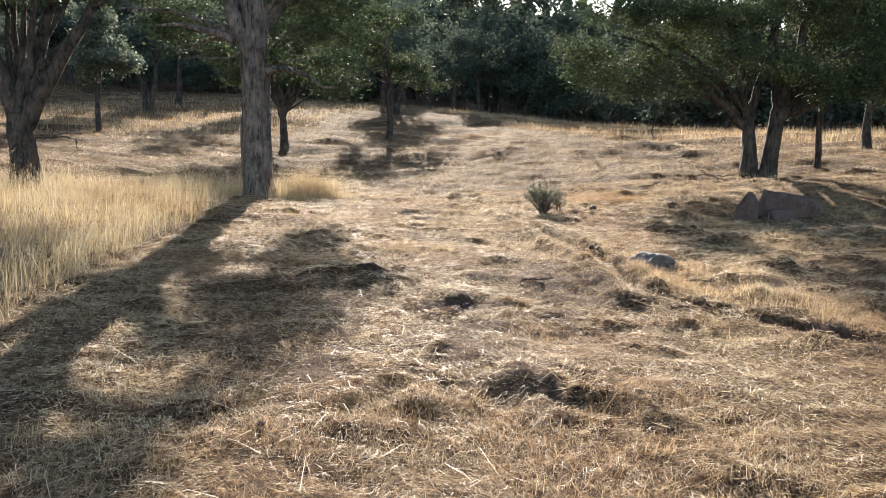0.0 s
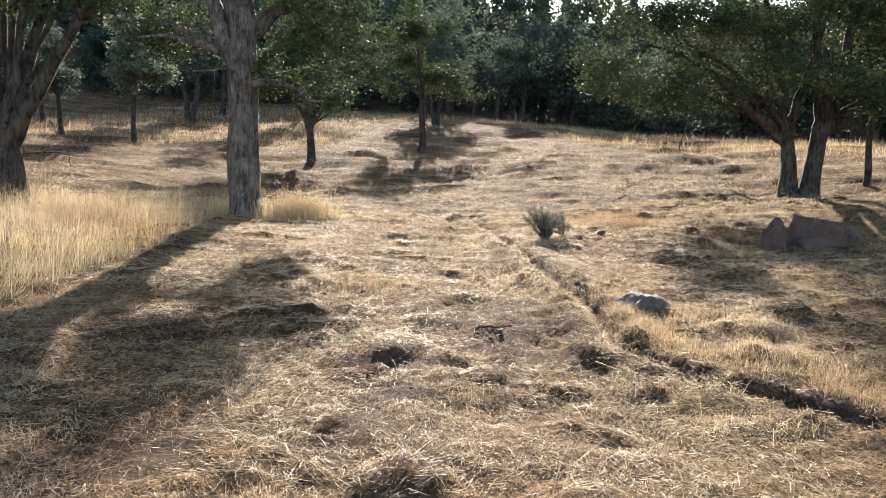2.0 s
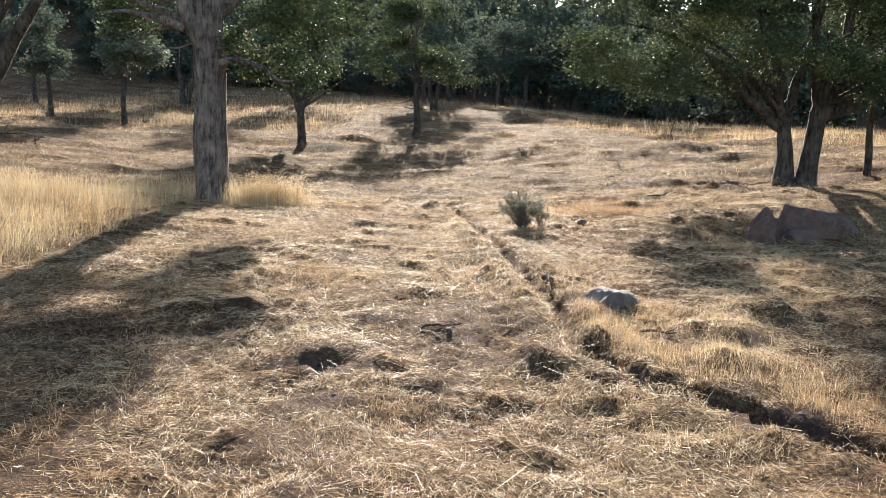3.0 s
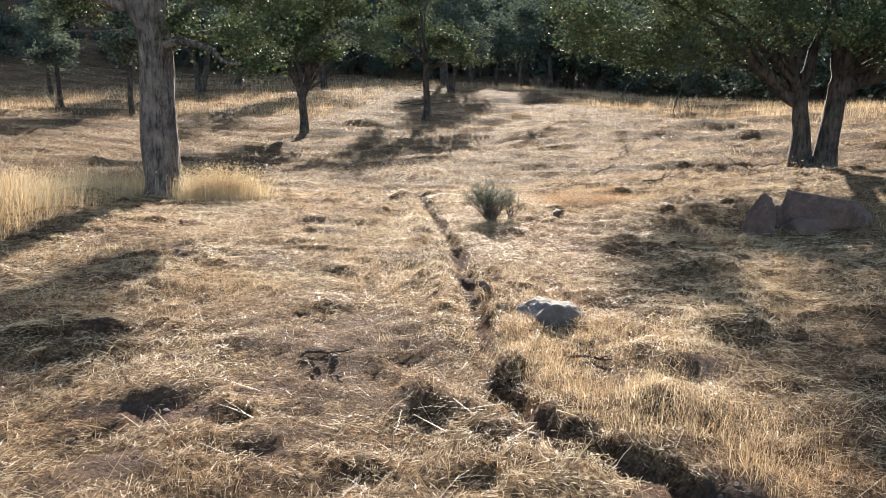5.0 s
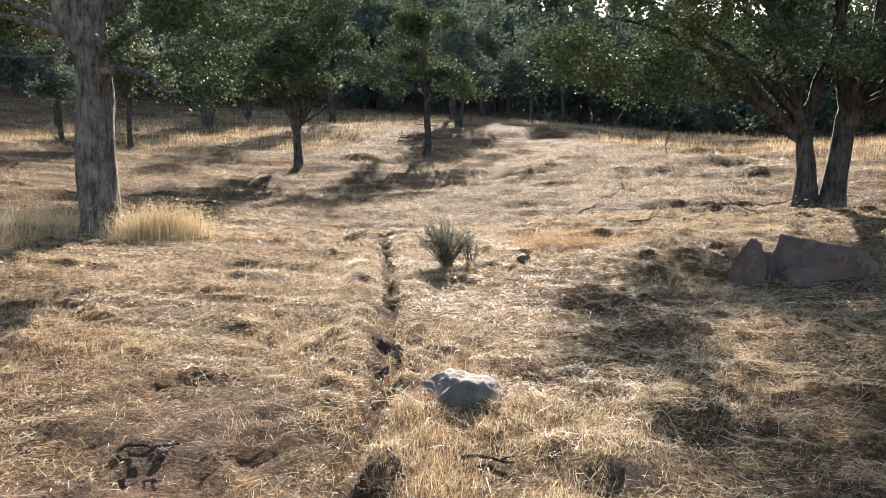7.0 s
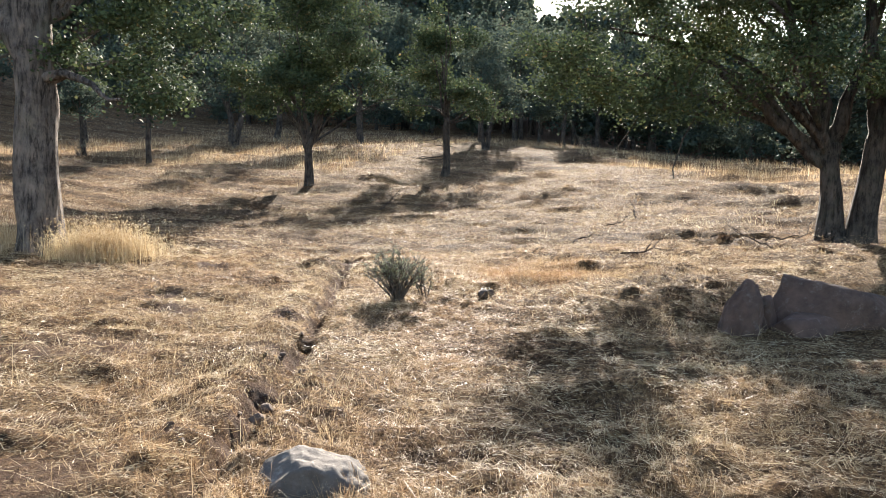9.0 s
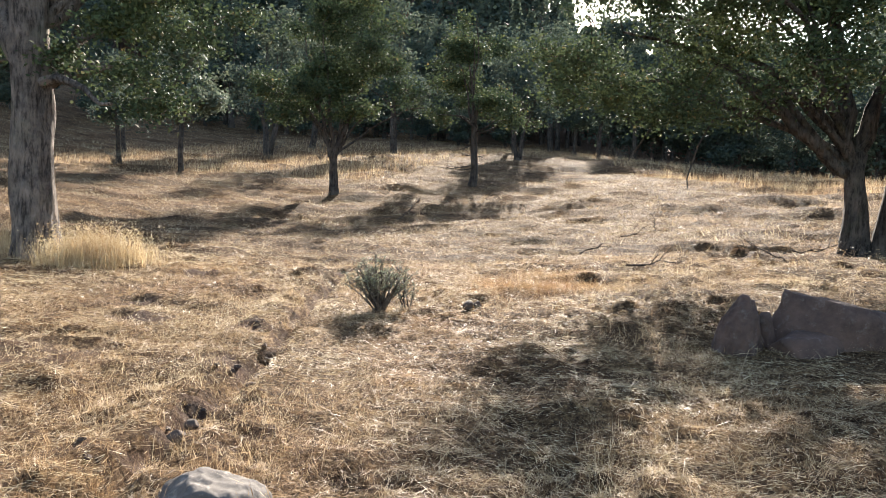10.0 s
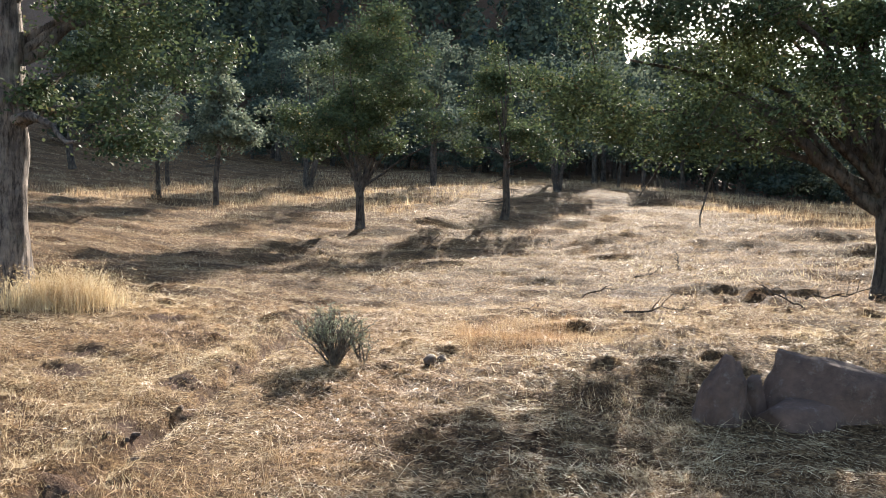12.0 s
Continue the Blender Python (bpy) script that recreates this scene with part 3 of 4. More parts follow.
for x, y, s, k in SPOTS:
    s *= 0.8 if y > 51 else 0.9
    a = rng.uniform(0, 360)
    copy_thing(kinds[k], pose(x, y, height(x, y) - 0.06, 0, 0, a) @ Matrix.Diagonal((s, s, s * rng.uniform(0.92, 1.08), 1)))

# dark low-branched trees along the far side of the meadow
low = tree("bay_tree", (9.6, 62.0), 0.24, [(0.1, 0.0, 3.0)],
           [((0, 0, 2.0), (3.2, 2.8, 1.9)), ((0.3, 0.1, 4.6), (3.0, 2.8, 1.9)), ((-0.2, 0.1, 7.2), (2.2, 2.2, 1.9)), ((-1.9, 0.2, 3.2), (1.4, 1.4, 1.2)), ((1.9, 0, 5.6), (1.2, 1.4, 1.2))],
           400, 14, 0.28, 0.32, BARKDARK, OAKHAZED, "dense dark tree branched down to the ground", "tree", 2, 0.1, 0.34, 1.2, 9, "dense trees beyond the meadow")
for x, y, s in ((12.6, 58.0, 0.72), (16.4, 54.0, 1.1), (19.4, 50.0, 1.35), (22.5, 45.5, 1.4), (6.6, 66.0, 1.35), (4.4, 74.0, 1.45), (0.5, 76.0, 1.4), (12.2, 68.0, 0.75), (18.6, 62.0, 1.5), (23.0, 55.0, 1.35), (26.0, 47.0, 1.35), (29.0, 41.0, 1.3), (25.5, 37.0, 1.05), (9.0, 72.0, 0.8),
                (-8.5, 75.0, 0.8), (-12.2, 73.0, 0.85), (-16.6, 76.0, 0.9), (-21.0, 75.5, 0.9), (-25.6, 76.0, 0.95), (-30.5, 74.0, 0.95), (-36.0, 72.0, 1.0), (-14.2, 79.0, 1.1), (-23.5, 80.0, 1.1), (-33.0, 79.0, 1.1), (-42.0, 70.0, 1.0), (-39.0, 58.0, 0.75), (-44.0, 54.5, 0.8), (-49.0, 50.0, 0.8), (-54.0, 46.0, 0.85), (-60.0, 42.0, 0.9), (-47.0, 60.0, 0.9), (-54.0, 55.0, 0.95), (-47.0, 66.0, 0.6), (-40.5, 65.0, 0.55), (-35.0, 67.0, 0.6), (-29.5, 66.5, 0.52), (-26.0, 68.5, 0.6), (-21.5, 67.5, 0.55), (-16.0, 68.5, 0.6), (-11.5, 67.0, 0.5), (-8.0, 69.0, 0.6)):
    copy_thing(low, pose(x, y, height(x, y) - 0.06, 0, 0, rng.uniform(0, 360)) @ Matrix.Diagonal((s, s, s * rng.uniform(0.9, 1.1), 1)))


# the wooded hill behind
def woods():
    cen, tb = [], Tubes()
    n = 0
    while n < 650:
        x, y = rng.uniform(-85, 55), 86 + 95 * rng.random() ** 1.4
        if abs(x) > 25 + y * 0.62:
            continue
        n += 1
        z, h = float(land(np.array([x]), np.array([y]))[0]), rng.uniform(7.5, 12.5) * min(1.0, max(0.7, (y - 40) / 50))
        conifer = rng.random() < 0.3
        m = 310 if y < 106 else 230
        t = rng.random(m) ** (0.8 if conifer else 0.6)
        if conifer:
            h *= 1.2
            r = h * 0.20 * (1.04 - t) * np.sqrt(rng.random(m)) * 1.25
        else:
            lump = 0.75 + 0.35 * np.sin(t * 9 + x)
            r = h * 0.30 * np.sqrt(np.clip(1 - (2 * t - 0.95) ** 2, 0.02, 1)) * lump * np.sqrt(rng.random(m))
        a = rng.uniform(0, 6.283, m)
        cen.append(np.stack([x + r * np.cos(a), y + r * np.sin(a), z + h * (0.14 + 0.86 * t)], -1))
        tb.add(np.array([(x, y, z - 0.2), (x, y, z + h * 0.5), (x, y, z + h * 0.8)]), [0.22, 0.15, 0.05], 5)
    cen = np.concatenate(cen)
    v, f = leaves(cen, 0.92, 0.62)
    root = tagged(new("far_woods"), "dark mixed woods on the hillside", "woods", kind="stuff")
    part("crown", np_mesh("crown", v, f), OAKHAZED, root)
    part("trunk", tb.mesh("trunk"), BARKDARK, root)


woods()


# ---- grass ----
def blades(x, y, z, length, width, tilt, azim, curl):
    """Tapering blades: foot, knee and tip."""
    n = len(x)
    d = np.stack([np.cos(azim), np.sin(azim), np.zeros(n)], -1)
    s = np.stack([-np.sin(azim), np.cos(azim), np.zeros(n)], -1)
    sp = rng.uniform(0, 3.14, n)[:, None]
    s = s * np.cos(sp) + d * np.sin(sp) * 0.6
    up = np.array([0, 0, 1.0])
    foot = np.stack([x, y, z], -1)
    t2 = tilt + curl
    knee = foot + (d * np.sin(tilt)[:, None] + up * np.cos(tilt)[:, None]) * (length * 0.55)[:, None]
    tip = knee + (d * np.sin(t2)[:, None] + up * np.cos(t2)[:, None]) * (length * 0.45)[:, None]
    w = (s * width[:, None]) / 2
    v = np.stack([foot - w, foot + w, knee + w * 0.8, knee - w * 0.8, tip], 1).reshape(-1, 3)
    i = np.arange(n)[:, None] * 5
    return v, [i + np.array([[0, 1, 2, 3]]), i + np.array([[3, 2, 4]])]


def straws(x, y, z, length, width, azim, pitch):
    """Cut straws lying about, each a thin sliver."""
    n = len(x)
    d = np.stack([np.cos(azim) * np.cos(pitch), np.sin(azim) * np.cos(pitch), np.sin(pitch)], -1) * (length / 2)[:, None]
    s = np.stack([-np.sin(azim), np.cos(azim), rng.normal(size=n) * 0.7], -1) * (width / 2)[:, None]
    c = np.stack([x, y, z], -1)
    return np.stack([c - d - s, c - d + s, c + d], 1).reshape(-1, 3), np.arange(n * 3).reshape(n, 3)


def spikes(x, y, z, length, width, tilt, azim):
    """Short stiff blades, each one sliver from foot to tip."""
    n = len(x)
    turn = azim + 1.57 + rng.normal(size=n) * 0.8
    d = np.stack([np.cos(azim) * np.sin(tilt), np.sin(azim) * np.sin(tilt), np.cos(tilt)], -1) * length[:, None]
    s = np.stack([np.cos(turn), np.sin(turn), np.zeros(n)], -1) * (width / 2)[:, None]
    c = np.stack([x, y, z], -1)
    return np.stack([c - s, c + s, c + d], 1).reshape(-1, 3), np.arange(n * 3).reshape(n, 3)


def tousle(x, y):
    """How high the cut grass is heaped, 0 to 1: small tufts within larger swaths."""
    return smooth((fbm(x * 4.2 + fbm(x * 1.5, y * 1.5, 63, 2) * 4, y * 5.2, 61, 3) - 0.40) / 0.32) * (0.3 + 0.7 * smooth((fbm(x * 1.1, y * 1.5, 65, 3) - 0.35) / 0.3))


def scatter(n, x0, x1, y0, y1, keep):
    xs, ys = [], []
    got = 0
    while got < n:
        x, y = rng.uniform(x0, x1, n), rng.uniform(y0, y1, n)
        k = rng.random(n) < keep(x, y)
        xs.append(x[k])
        ys.append(y[k])
        got += int(k.sum())
    return np.concatenate(xs)[:n], np.concatenate(ys)[:n]


def uncut(x, y):
    """Where the meadow was left standing: 0 to 1."""
    e = (fbm(x * 0.9, y * 0.9, 21, 3) - 0.5) * 0.9
    left = smooth((-2.55 - 0.05 * y - x + e) / 0.3) * smooth((15.0 - y + e) / 0.7)
    round_trunk = smooth((0.75 - np.hypot((x + 2.45) * 0.85, y - 13.1) + 0.4 * e) / 0.2)
    return np.maximum(left, round_trunk)


def wild(x, y):
    """The uncut fringe far off, below the trees."""
    e = (fbm(x * 0.3, y * 0.3, 23, 3) - 0.5) * 5
    edge = np.where(x < -7, 33.5 + 0.1 * (x + 7), np.where(x < 2, 47.0, np.where(x < 9, 41.5 - (x - 2) * 1.6, 30.5 - (x - 9) * 1.1)))
    return smooth((y - edge + e) / 2.5)


def mid(x, y):
    """Half-high reddish grass beside the rut."""
    q, side = rut_distance(x, y)
    e = fbm(x * 1.4, y * 1.4, 29, 3)
    strip = smooth((1.05 - q) / 0.5) * (side > 0) * smooth((q - 0.12) / 0.1) * smooth((7.6 - y) / 0.5)
    bushpatch = smooth((0.9 - np.hypot((x - 2.6) * 0.7, y - 12.9)) / 0.5) * 0.3
    rockpatch = smooth((1.0 - np.hypot((x - 2.4) / 0.85, (y - 7.35) / 0.75)) / 0.4) * 0.9 * (side > 0) * (q > 0.14)
    behind = smooth((1.0 - np.hypot((x - 2.9) / 1.3, (y - 13.6) / 0.9)) / 0.5) * 0.7
    return np.maximum(np.maximum(strip, bushpatch), np.maximum(rockpatch, behind)) * smooth((e - 0.36) / 0.2)


def sorted_soil(x, y):
    out = np.zeros(x.shape)
    k = (np.abs(x - 1) < 6) & (y > 1) & (y < 19)
    out[k] = worn(x[k], y[k])
    return out


def keep_straw(x, y):
    rows = fbm(x * 1.9 + y * 0.14, y * 0.35, 43, 3)
    swath = 0.30 + 0.95 * smooth((0.5 * fbm(x * 0.8 + y * 0.15, y * 1.7, 41, 4) + 0.5 * rows - 0.36) / 0.26)
    fall = np.clip(1.25 - np.maximum(0, y - 5) * 0.075, 0.2, 1) * np.clip(1.2 - np.maximum(0, np.abs(x - 1.6) - 2.5) * 0.16, 0.2, 1)
    return swath * fall * (1 - np.clip(1.0 * sorted_soil(x, y), 0, 0.88)) * (1 - 0.8 * uncut(x, y))


# lying straw of the mown part
x, y = scatter(470000, -4.2, 8.2, 2.4, 15.5, keep_straw)
n = len(x)
flow = fbm(x * 0.8, y * 0.8, 51, 3) * 11.0 + rng.normal(size=n) * 0.8
heaped = tousle(x, y)
lift = rng.random(n) ** 1.3 * (0.012 + 0.075 * heaped)
v, f = straws(x, y, relief(x, y) + 0.002 + lift, rng.gamma(2.0, 0.021, n) + 0.018, rng.uniform(0.0012, 0.0030, n) * (1 + np.maximum(0, y - 7) * 0.03), flow, rng.normal(size=n) * (0.18 + 0.4 * heaped))
straw_root = tagged(part("mown_straw", np_mesh("mown_straw", v, f), STRAW), "pale cut straw lying over the mown meadow", "straw", kind="stuff")
x, y = scatter(6500, -4.2, 8.2, 2.4, 14.0, keep_straw)
n = len(x)
v, f = blades(x, y, relief(x, y) + 0.01 + 0.05 * tousle(x, y), rng.gamma(3.0, 0.05, n) + 0.06, rng.uniform(0.002, 0.0038, n), 1.15 + rng.normal(size=n) * 0.25, rng.uniform(0, 6.283, n), 0.45 + rng.normal(size=n) * 0.3)
part("long_stalk_litter", np_mesh("long_stalk_litter", v, f), STRAW, straw_root, "long bent pale stalks")


# short stubble standing in tufts
def keep_stubble(x, y):
    stand = smooth((fbm(x * 1.3, y * 1.3, 71, 3) - 0.42) / 0.2)
    return (0.25 + 0.75 * stand) * np.clip(1.25 - np.maximum(0, y - 5) * 0.07, 0.2, 1) * (1 - np.clip(1.1 * sorted_soil(x, y), 0, 0.95))


tx, ty = scatter(25000, -4.2, 8.2, 2.2, 15.5, keep_stubble)
m = 10
x, y = np.repeat(tx, m) + rng.normal(size=len(tx) * m) * 0.034, np.repeat(ty, m) + rng.normal(size=len(tx) * m) * 0.034
n = len(x)
stand = smooth((fbm(tx * 1.3, ty * 1.3, 71, 3) - 0.42) / 0.25)
tall = np.repeat((0.022 + 0.085 * rng.random(len(tx)) ** 1.5) * (0.5 + 0.75 * stand), m) * rng.uniform(0.5, 1.25, n)
v, f = spikes(x, y, relief(x, y) - 0.008, tall, rng.uniform(0.0018, 0.0038, n), np.abs(rng.normal(size=n)) * 0.6 + 0.25, np.repeat(rng.uniform(0, 6.283, len(tx)), m) + rng.normal(size=n) * 0.9)
tagged(part("stubble", np_mesh("stubble", v, f), STUBBLE), "short reddish-tan stubble in tufts", "grass", kind="stuff")

# half-high grass along the rut
x, y = scatter(24000, 0.3, 6.0, 2.5, 15.0, mid)
n = len(x)
v, f = blades(x, y, relief(x, y) - 0.01, rng.uniform(0.05, 0.14, n) * (0.15 + 1.4 * fbm(x * 3, y * 3, 77, 3)), rng.uniform(0.0016, 0.0032, n), 0.1 + np.abs(rng.normal(size=n)) * 0.65, rng.uniform(0, 6.283, n), rng.normal(size=n) * 0.4)
tagged(part("rut_grass", np_mesh("rut_grass", v, f), STUBBLE), "half-high reddish dry grass beside the rut", "grass", kind="stuff")

# the sunlit clump at the foot of the grey oak
x, y = -2.35 + rng.normal(size=3600) * 0.30, 12.95 + rng.normal(size=3600) * 0.24
n = len(x)
v, f = blades(x, y, relief(x, y) - 0.02, rng.uniform(0.12, 0.5, n), rng.uniform(0.0025, 0.006, n), np.abs(rng.normal(size=n)) * 0.26, rng.uniform(0, 6.283, n), np.abs(rng.normal(size=n)) * 0.6)
oats = tagged(part("oat_grass", np_mesh("oat_grass", v, f), TALL), "golden wild oats at the oak's foot", "grass", kind="stuff")
tips = v.reshape(-1, 5, 3)[::4, 4]
v, f = leaves(np.repeat(tips, 4, 0) + rng.normal(size=(len(tips) * 4, 3)) * [0.015, 0.015, 0.035], 0.03, 0.009, 0.0)
part("seed_head_spray", np_mesh("seed_head_spray", v, f), TALL, oats, "drooping pale oat husks")

# tall grass left standing
x, y = scatter(58000, -12.0, -1.3, 2.4, 15.4, lambda x, y: uncut(x, y) * np.clip(1.15 - (np.abs(x + 3) * 0.10), 0.25, 1))
n = len(x)
hgt = rng.uniform(0.20, 0.54, n) * (0.1 + 1.65 * fbm(x * 1.9, y * 1.9, 81, 3)) * np.where(np.hypot(x + 2.45, y - 13.1) < 0.95, 0.85, 1.0)
tl, az, cu = np.abs(rng.normal(size=n)) * 0.6, fbm(x * 0.8, y * 0.8, 83, 2) * 12 + rng.normal(size=n), np.abs(rng.normal(size=n)) * 0.7
z = relief(x, y) - 0.02
v, f = blades(x, y, z, hgt, rng.uniform(0.0022, 0.0055, n), tl, az, cu)
grass_root = tagged(part("tall_grass", np_mesh("tall_grass", v, f), TALL), "tall golden dry grass left uncut", "grass", kind="stuff")
k = rng.random(n) < 0.12
tips = v.reshape(-1, 5, 3)[k, 4]
heads = np.repeat(tips, 3, 0) + rng.normal(size=(len(tips) * 3, 3)) * [0.012, 0.012, 0.03]
v, f = leaves(heads, 0.026, 0.007, 0.0)
part("seed_head_spray", np_mesh("seed_head_spray", v, f), TALL, grass_root, "drooping pale oat husks")

# the meadow beyond, coarser with distance
x, y = scatter(110000, -26, 20, 11.5, 62, lambda x, y: (np.abs(x + 3) < 8 + y * 0.55) * np.clip(1.6 - y * 0.028, 0.22, 1) * (0.2 + 0.8 * smooth((fbm(x * 0.7, y * 1.4, 91, 4) - 0.36) / 0.25)))
n = len(x)
grow = 0.6 + y * 0.035
w = wild(x, y)
v, f = spikes(x, y, relief(x, y) - 0.01, rng.uniform(0.03, 0.12, n) * (1 + 1.4 * w) * np.clip(grow, 0, 1.6), 0.007 * grow * rng.uniform(0.6, 1.4, n), (0.4 + np.abs(rng.normal(size=n)) * 0.6) * (1 - 0.65 * w), rng.uniform(0, 6.283, n))
meadow = tagged(part("meadow_grass", np_mesh("meadow_grass", v, f), STRAW), "dry straw-coloured grass of the far meadow", "grass", kind="stuff")
x, y = scatter(130000, -20, 16, 12.0, 46, lambda x, y: (np.abs(x + 2) < 7 + y * 0.45) * np.clip(1.7 - y * 0.04, 0.14, 1) * (1 - wild(x, y)) * (0.08 + 0.92 * smooth((fbm(x * 0.9, y * 2.2, 95, 4) - 0.42) / 0.16)))
n = len(x)
swath = smooth((fbm(x * 0.9, y * 2.2, 95, 4) - 0.42) / 0.25)
v, f = straws(x, y, relief(x, y) + 0.01 + 0.14 * swath * rng.random(n), rng.uniform(0.04, 0.11, n) * (0.7 + y * 0.015), rng.uniform(0.0026, 0.005, n) * (0.2 + y * 0.032), rng.uniform(0, 6.283, n), rng.normal(size=n) * 0.3)
part("cut_straw", np_mesh("cut_straw", v, f), STRAW, meadow, "lying cut straw")
x, y = scatter(110000, -50, 28, 18, 84, lambda x, y: wild(x, y) * np.clip(1.5 - y * 0.018, 0.2, 1))
n = len(x)
v, f = spikes(x, y, relief(x, y) - 0.02, rng.uniform(0.06, 0.28, n) * (0.2 + 1.3 * fbm(x * 0.6, y * 0.6, 111, 3)), rng.uniform(0.010, 0.022, n), 0.45 + np.abs(rng.normal(size=n)) * 0.7, rng.uniform(0, 6.283, n))
tagged(part("fringe_grass", np_mesh("fringe_grass", v, f), TALL), "pale uncut grass below the trees", "grass", kind="stuff")


# ---- stones, shrub, dead wood ----
def stone(name, at, size, turn, mat, label, seed, cuts=9, sink=0.12, category="rock", detail=4, group="", tip=(0, 0), flat=0.0, slope=0.06, top=None, face=0.0, back=-0.1, rough=1.0):
    """A stone: a ball cut by planes, roughened."""
    r = random.Random(seed)
    bm = bmesh.new()
    bmesh.ops.create_icosphere(bm, subdivisions=detail, radius=1.0)
    planes = []
    for _ in range(cuts):
        n = Vector((r.gauss(0, 1), r.gauss(0, 1), r.gauss(0.25, 0.8))).normalized()
        planes.append((n, r.uniform(0.52, 0.80)))
    if flat:
        planes.append((Vector((slope, back, 1)).normalized(), flat))
    if face:
        planes.append((Vector((0.12, -1, 0.12)).normalized(), face))
        planes.append((Vector((-0.75, -0.3, 0.8)).normalized(), 0.84))
    for v in bm.verts:
        p = v.co.copy()
        for n, d in planes:
            e = p.dot(n) - d
            if e > 0:
                p -= n * e * 0.99
        k = 0.055 * noise.noise(p * 2.2 + Vector((seed, 0, 0))) + 0.055 * noise.noise(p * 5.5 + Vector((0, seed, 0))) + 0.028 * noise.noise(p * 14)
        v.co = p * (1 + k * rough)
    lo = min(v.co.z for v in bm.verts)
    hi = max(v.co.z for v in bm.verts)
    wx = max(v.co.x for v in bm.verts) - min(v.co.x for v in bm.verts)
    wy = max(v.co.y for v in bm.verts) - min(v.co.y for v in bm.verts)
    for v in bm.verts:
        v.co = Vector((v.co.x / wx * size[0], v.co.y / wy * size[1], (v.co.z - lo) / (hi - lo) * size[2]))
    me = bpy.data.meshes.new(name)
    bm.to_mesh(me)
    bm.free()
    ob = part(name, shade_smooth(me), mat)
    ob.matrix_world = pose(at[0], at[1], height(*at) - sink * size[2] if top is None else top - size[2], tip[0], tip[1], turn)
    return tagged(ob, label, category, group)


stone("rock", (2.25, 8.05), (0.60, 0.44, 0.44), 8, GREYSTONE, "grey lichen-spotted rock half sunk in cut straw", 5, 0, 0.42, "rock", 5, flat=0.86, slope=0.14, top=0.205, face=0.62, back=0.1, rough=1.1)
stone("boulder", (4.53, 11.66), (0.35, 0.40, 0.98), 20, REDSTONE, "upright red-brown boulder in the oak's shade", 12, 0, 0.14, "boulder", 5, "", (0, 10), top=0.62, rough=1.4)
stone("boulder", (5.36, 11.95), (1.24, 0.72, 0.98), -10, REDSTONE, "broad flat-topped red-brown boulder in the oak's shade", 41, 24, 0.16, "boulder", 5, flat=0.50, slope=0.18, top=0.63, face=0.60, back=0.08, rough=0.8)
stone("boulder", (5.16, 11.68), (0.66, 0.40, 0.5), 12, REDSTONE, "low dark ledge of rock before the broad boulder", 23, 18, 0.2, "boulder", 4, flat=0.5, slope=-0.1, top=0.36, rough=0.9)
stone("rock", (4.84, 11.86), (0.26, 0.30, 0.6), 40, REDSTONE, "small dark rock wedged between the boulders", 33, 12, 0.2, "rock", 4, top=0.46)
stone("rock", (4.74, 11.70), (0.18, 0.20, 0.4), 75, REDSTONE, "small brown rock wedged between the boulders", 37, 12, 0.2, "rock", 4, top=0.36)

# loose clods in the torn patches
proto = []
for s in range(4):
    ob = stone("earth_clod", (1.5 + s * 0.1, 9.0), (0.11, 0.09, 0.075), s * 50, EARTH, "dark crumbly clod of earth turned up from the turf", 50 + s, 11, 0.25, "clod", 3, "clods of earth")
    proto.append(ob)
for ob, (x, y, s) in zip(proto, ((2.36, 12.15, 1.1), (1.76, 8.55, 0.8), (2.42, 12.3, 0.8), (1.72, 8.74, 0.7))):
    ob.matrix_world = pose(x, y, height(x, y) - 0.015, 0, 0, 30 * s) @ Matrix.Diagonal((s, s, s * 1.1, 1))
for px, py, r in PATCHES:
    for _ in range(4):
        a, q, s = rng.uniform(0, 6.28), r * rng.random() ** 0.5, rng.uniform(0.16, 0.45)
        x, y = px + q * math.cos(a), py + q * math.sin(a)
        ob = proto[rng.integers(4)].copy()
        scene.collection.objects.link(ob)
        ob.matrix_world = pose(x, y, height(x, y) - 0.015, 0, 0, rng.uniform(0, 360)) @ Matrix.Diagonal((s, s, s, 1))
for k in range(46):
    j = rng.integers(0, len(RUT) - 2)
    t = rng.random()
    x = RUT[j][0] * (1 - t) + RUT[j + 1][0] * t + rng.normal() * 0.09
    y = RUT[j][1] * (1 - t) + RUT[j + 1][1] * t + rng.normal() * 0.06
    s = rng.uniform(0.2, 0.55)
    ob = proto[rng.integers(4)].copy()
    scene.collection.objects.link(ob)
    ob.matrix_world = pose(x, y, height(x, y) - 0.02, rng.uniform(-25, 25), rng.uniform(-25, 25), rng.uniform(0, 360)) @ Matrix.Diagonal((s * 1.3, s, s * 0.8, 1))


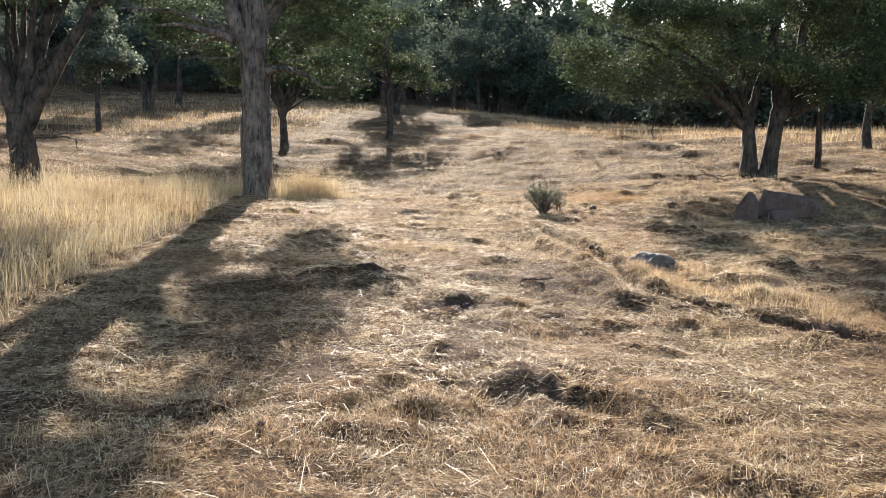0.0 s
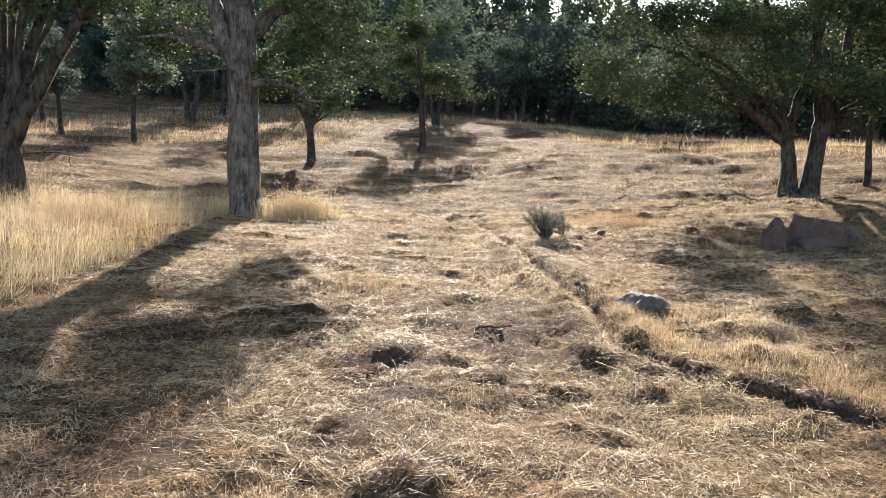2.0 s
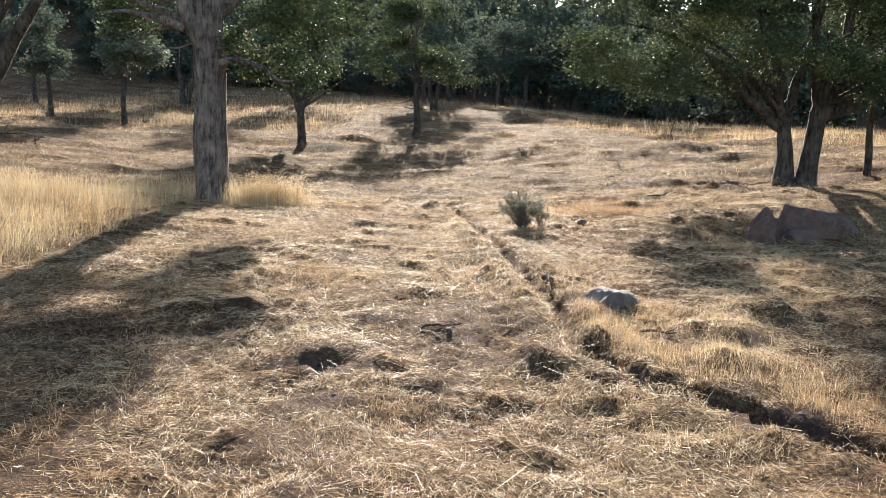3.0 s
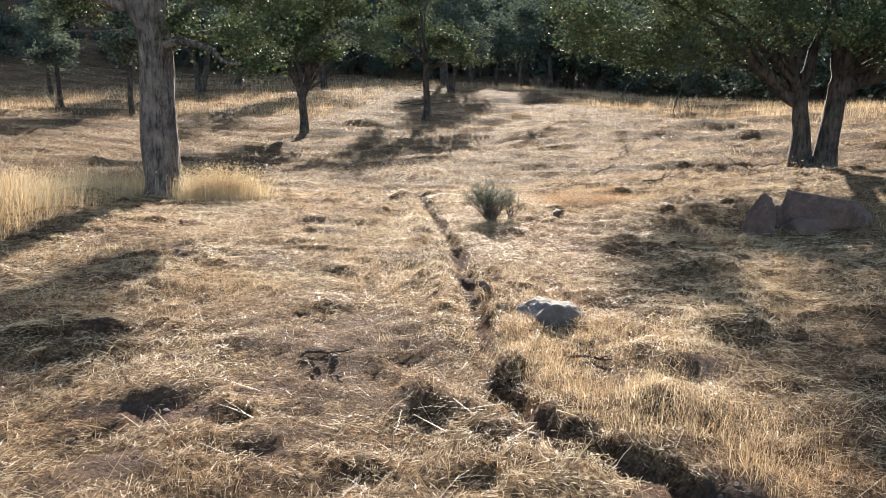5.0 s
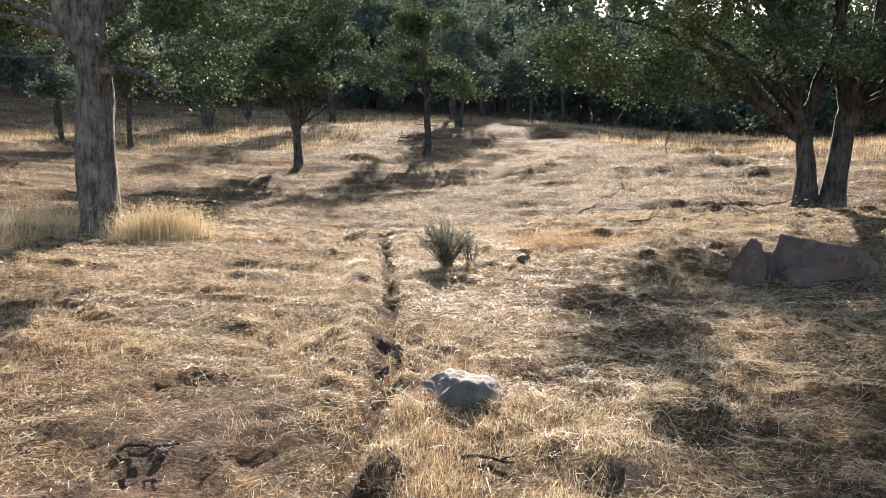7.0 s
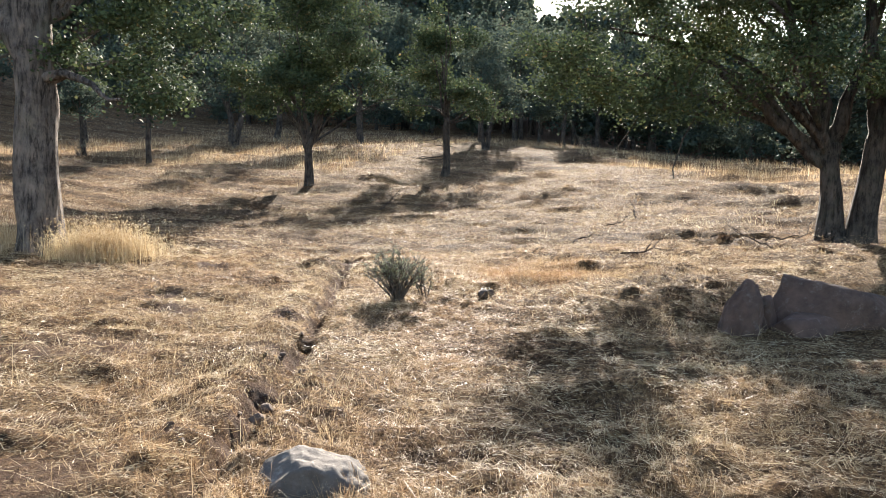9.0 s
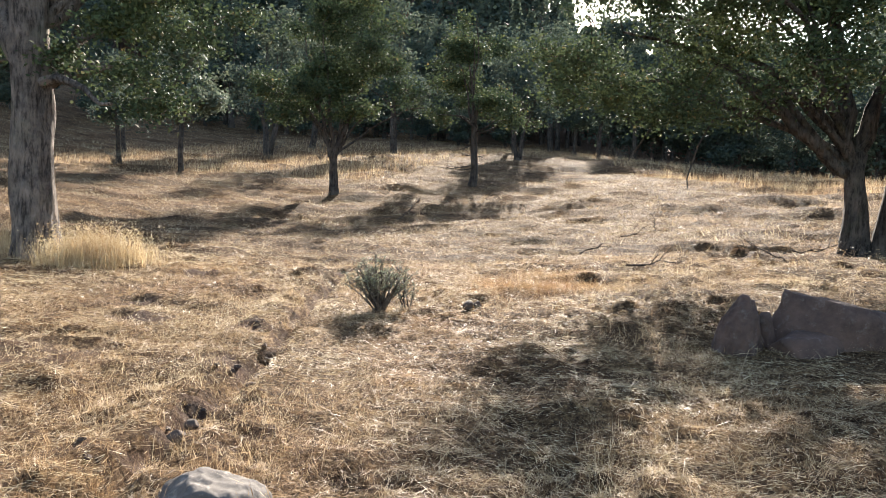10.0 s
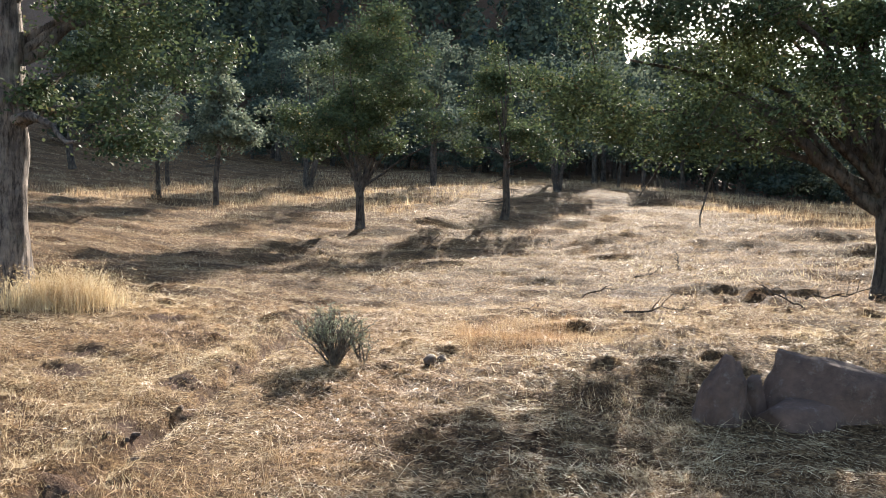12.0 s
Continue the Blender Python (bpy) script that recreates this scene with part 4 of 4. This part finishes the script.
def shrub(at, high, wide, stems, label):
    root = tagged(new("shrub"), label, "shrub")
    root.location = (*at, height(*at) - 0.02)
    cen = []
    for _ in range(stems):
        tb = Tubes()
        a, q = rng.uniform(0, 6.283), rng.random() ** 0.45
        top = np.array([math.cos(a) * wide * q, math.sin(a) * wide * q, high * (1.05 - 0.40 * q * q) * rng.uniform(0.7, 1.05)])
        p = bend((rng.normal() * 0.02, rng.normal() * 0.02, 0), top, 7, 0.07, 0.03)
        tb.add(p, np.linspace(0.009, 0.0022, 7), 5)
        for _ in range(5):
            b = p[rng.integers(3, 6)]
            e = b + np.array([rng.normal() * 0.06, rng.normal() * 0.06, rng.uniform(0.03, 0.12)])
            w = bend(b, e, 4, 0, 0.05)
            tb.add(w, np.linspace(0.004, 0.0015, 4), 4)
            t = rng.random((9, 1))
            cen.append(w[1] + (w[3] - w[1]) * t + rng.normal(size=(9, 3)) * 0.010)
        t = rng.random((8, 1))
        cen.append(p[4] + (p[6] - p[4]) * t + rng.normal(size=(8, 3)) * 0.012)
        part("stem", tb.mesh("stem"), TWIGGREY, root)
    v, f = leaves(np.concatenate(cen), 0.021, 0.008, 0.2)
    part("foliage", np_mesh("foliage", v, f), SHRUB, root)


shrub((1.56, 12.0), 0.54, 0.35, 52, "grey-green woody shrub standing alone in the mown meadow")
for bx, by, bh in ((-17.3, 45.4, 1.5), (-14.4, 46.2, 1.2), (1.8, 55.5, 1.3), (-19.4, 35.0, 0.9)):
    shrub((bx, by), bh, bh * 0.8, 22, "sparse grey brush at the edge of the woods")
shrub((1.82, 12.02), 0.34, 0.12, 5, "thin grey shoot beside the woody shrub")


def dead_stick(name, at, size, turn, label, rise=0.06, forks=2, seed=0, thick=0.011):
    r = random.Random(seed)
    root = tagged(new(name), label, "stick")
    root.location, root.rotation_euler = (*at, height(*at) + 0.02), (0, 0, radians(turn))
    p = [np.array([-size / 2, 0, 0.0])]
    for k in range(7):
        p.append(p[-1] + np.array([size / 7, r.gauss(0, size * 0.05), rise / 7 + r.gauss(0, size * 0.035)]))
    p = np.array(p)
    p[:, 2] = np.maximum(p[:, 2], -0.005)
    tb = Tubes()
    tb.add(p, np.linspace(thick, thick * 0.45, 8), 7, 0.2)
    part("stem", tb.mesh("stem"), DEADWOOD, root)
    for k in range(forks):
        b = p[r.randint(3, 6)]
        e = b + np.array([r.uniform(0.1, 0.35) * size, r.choice((-1, 1)) * r.uniform(0.1, 0.3) * size, r.uniform(-0.01, 0.35) * max(size, 0.2) * (1 if rise > 0.05 else 0.2)])
        tb = Tubes()
        tb.add(bend(b, e, 5, 0.05, 0.06), np.linspace(thick * 0.6, thick * 0.2, 5), 5)
        part("twig", tb.mesh("twig"), DEADWOOD, root)


dead_stick("stick", (0.88, 7.02), 0.30, 10, "crooked dark stick lying on cut straw", 0.06, 2, 1)
dead_stick("stick", (2.48, 7.18), 0.26, -12, "short bent stick lying in straw", 0.05, 1, 2)
for k, (x, y, s, a, up, fk) in enumerate(((3.62, 18.3, 0.6, 30, 0.3, 3), (3.99, 20.5, 0.6, 100, 0.35, 2), (4.01, 14.7, 0.7, 8, 0.12, 3), (5.3, 15.3, 0.6, 140, 0.2, 2), (6.0, 16.2, 0.85, 20, 0.2, 4),
                                         (2.52, 15.0, 0.5, -10, 0.1, 2), (5.2, 16.9, 0.6, 60, 0.1, 3), (-1.87, 23.6, 0.9, 70, 0.7, 5), (3.2, 16.0, 0.5, 50, 0.1, 2))):
    dead_stick("dead_branch", (x, y), s * 0.95, a, "dead forked branch on the mown meadow", up * 0.8, fk, 10 + k, 0.0115)
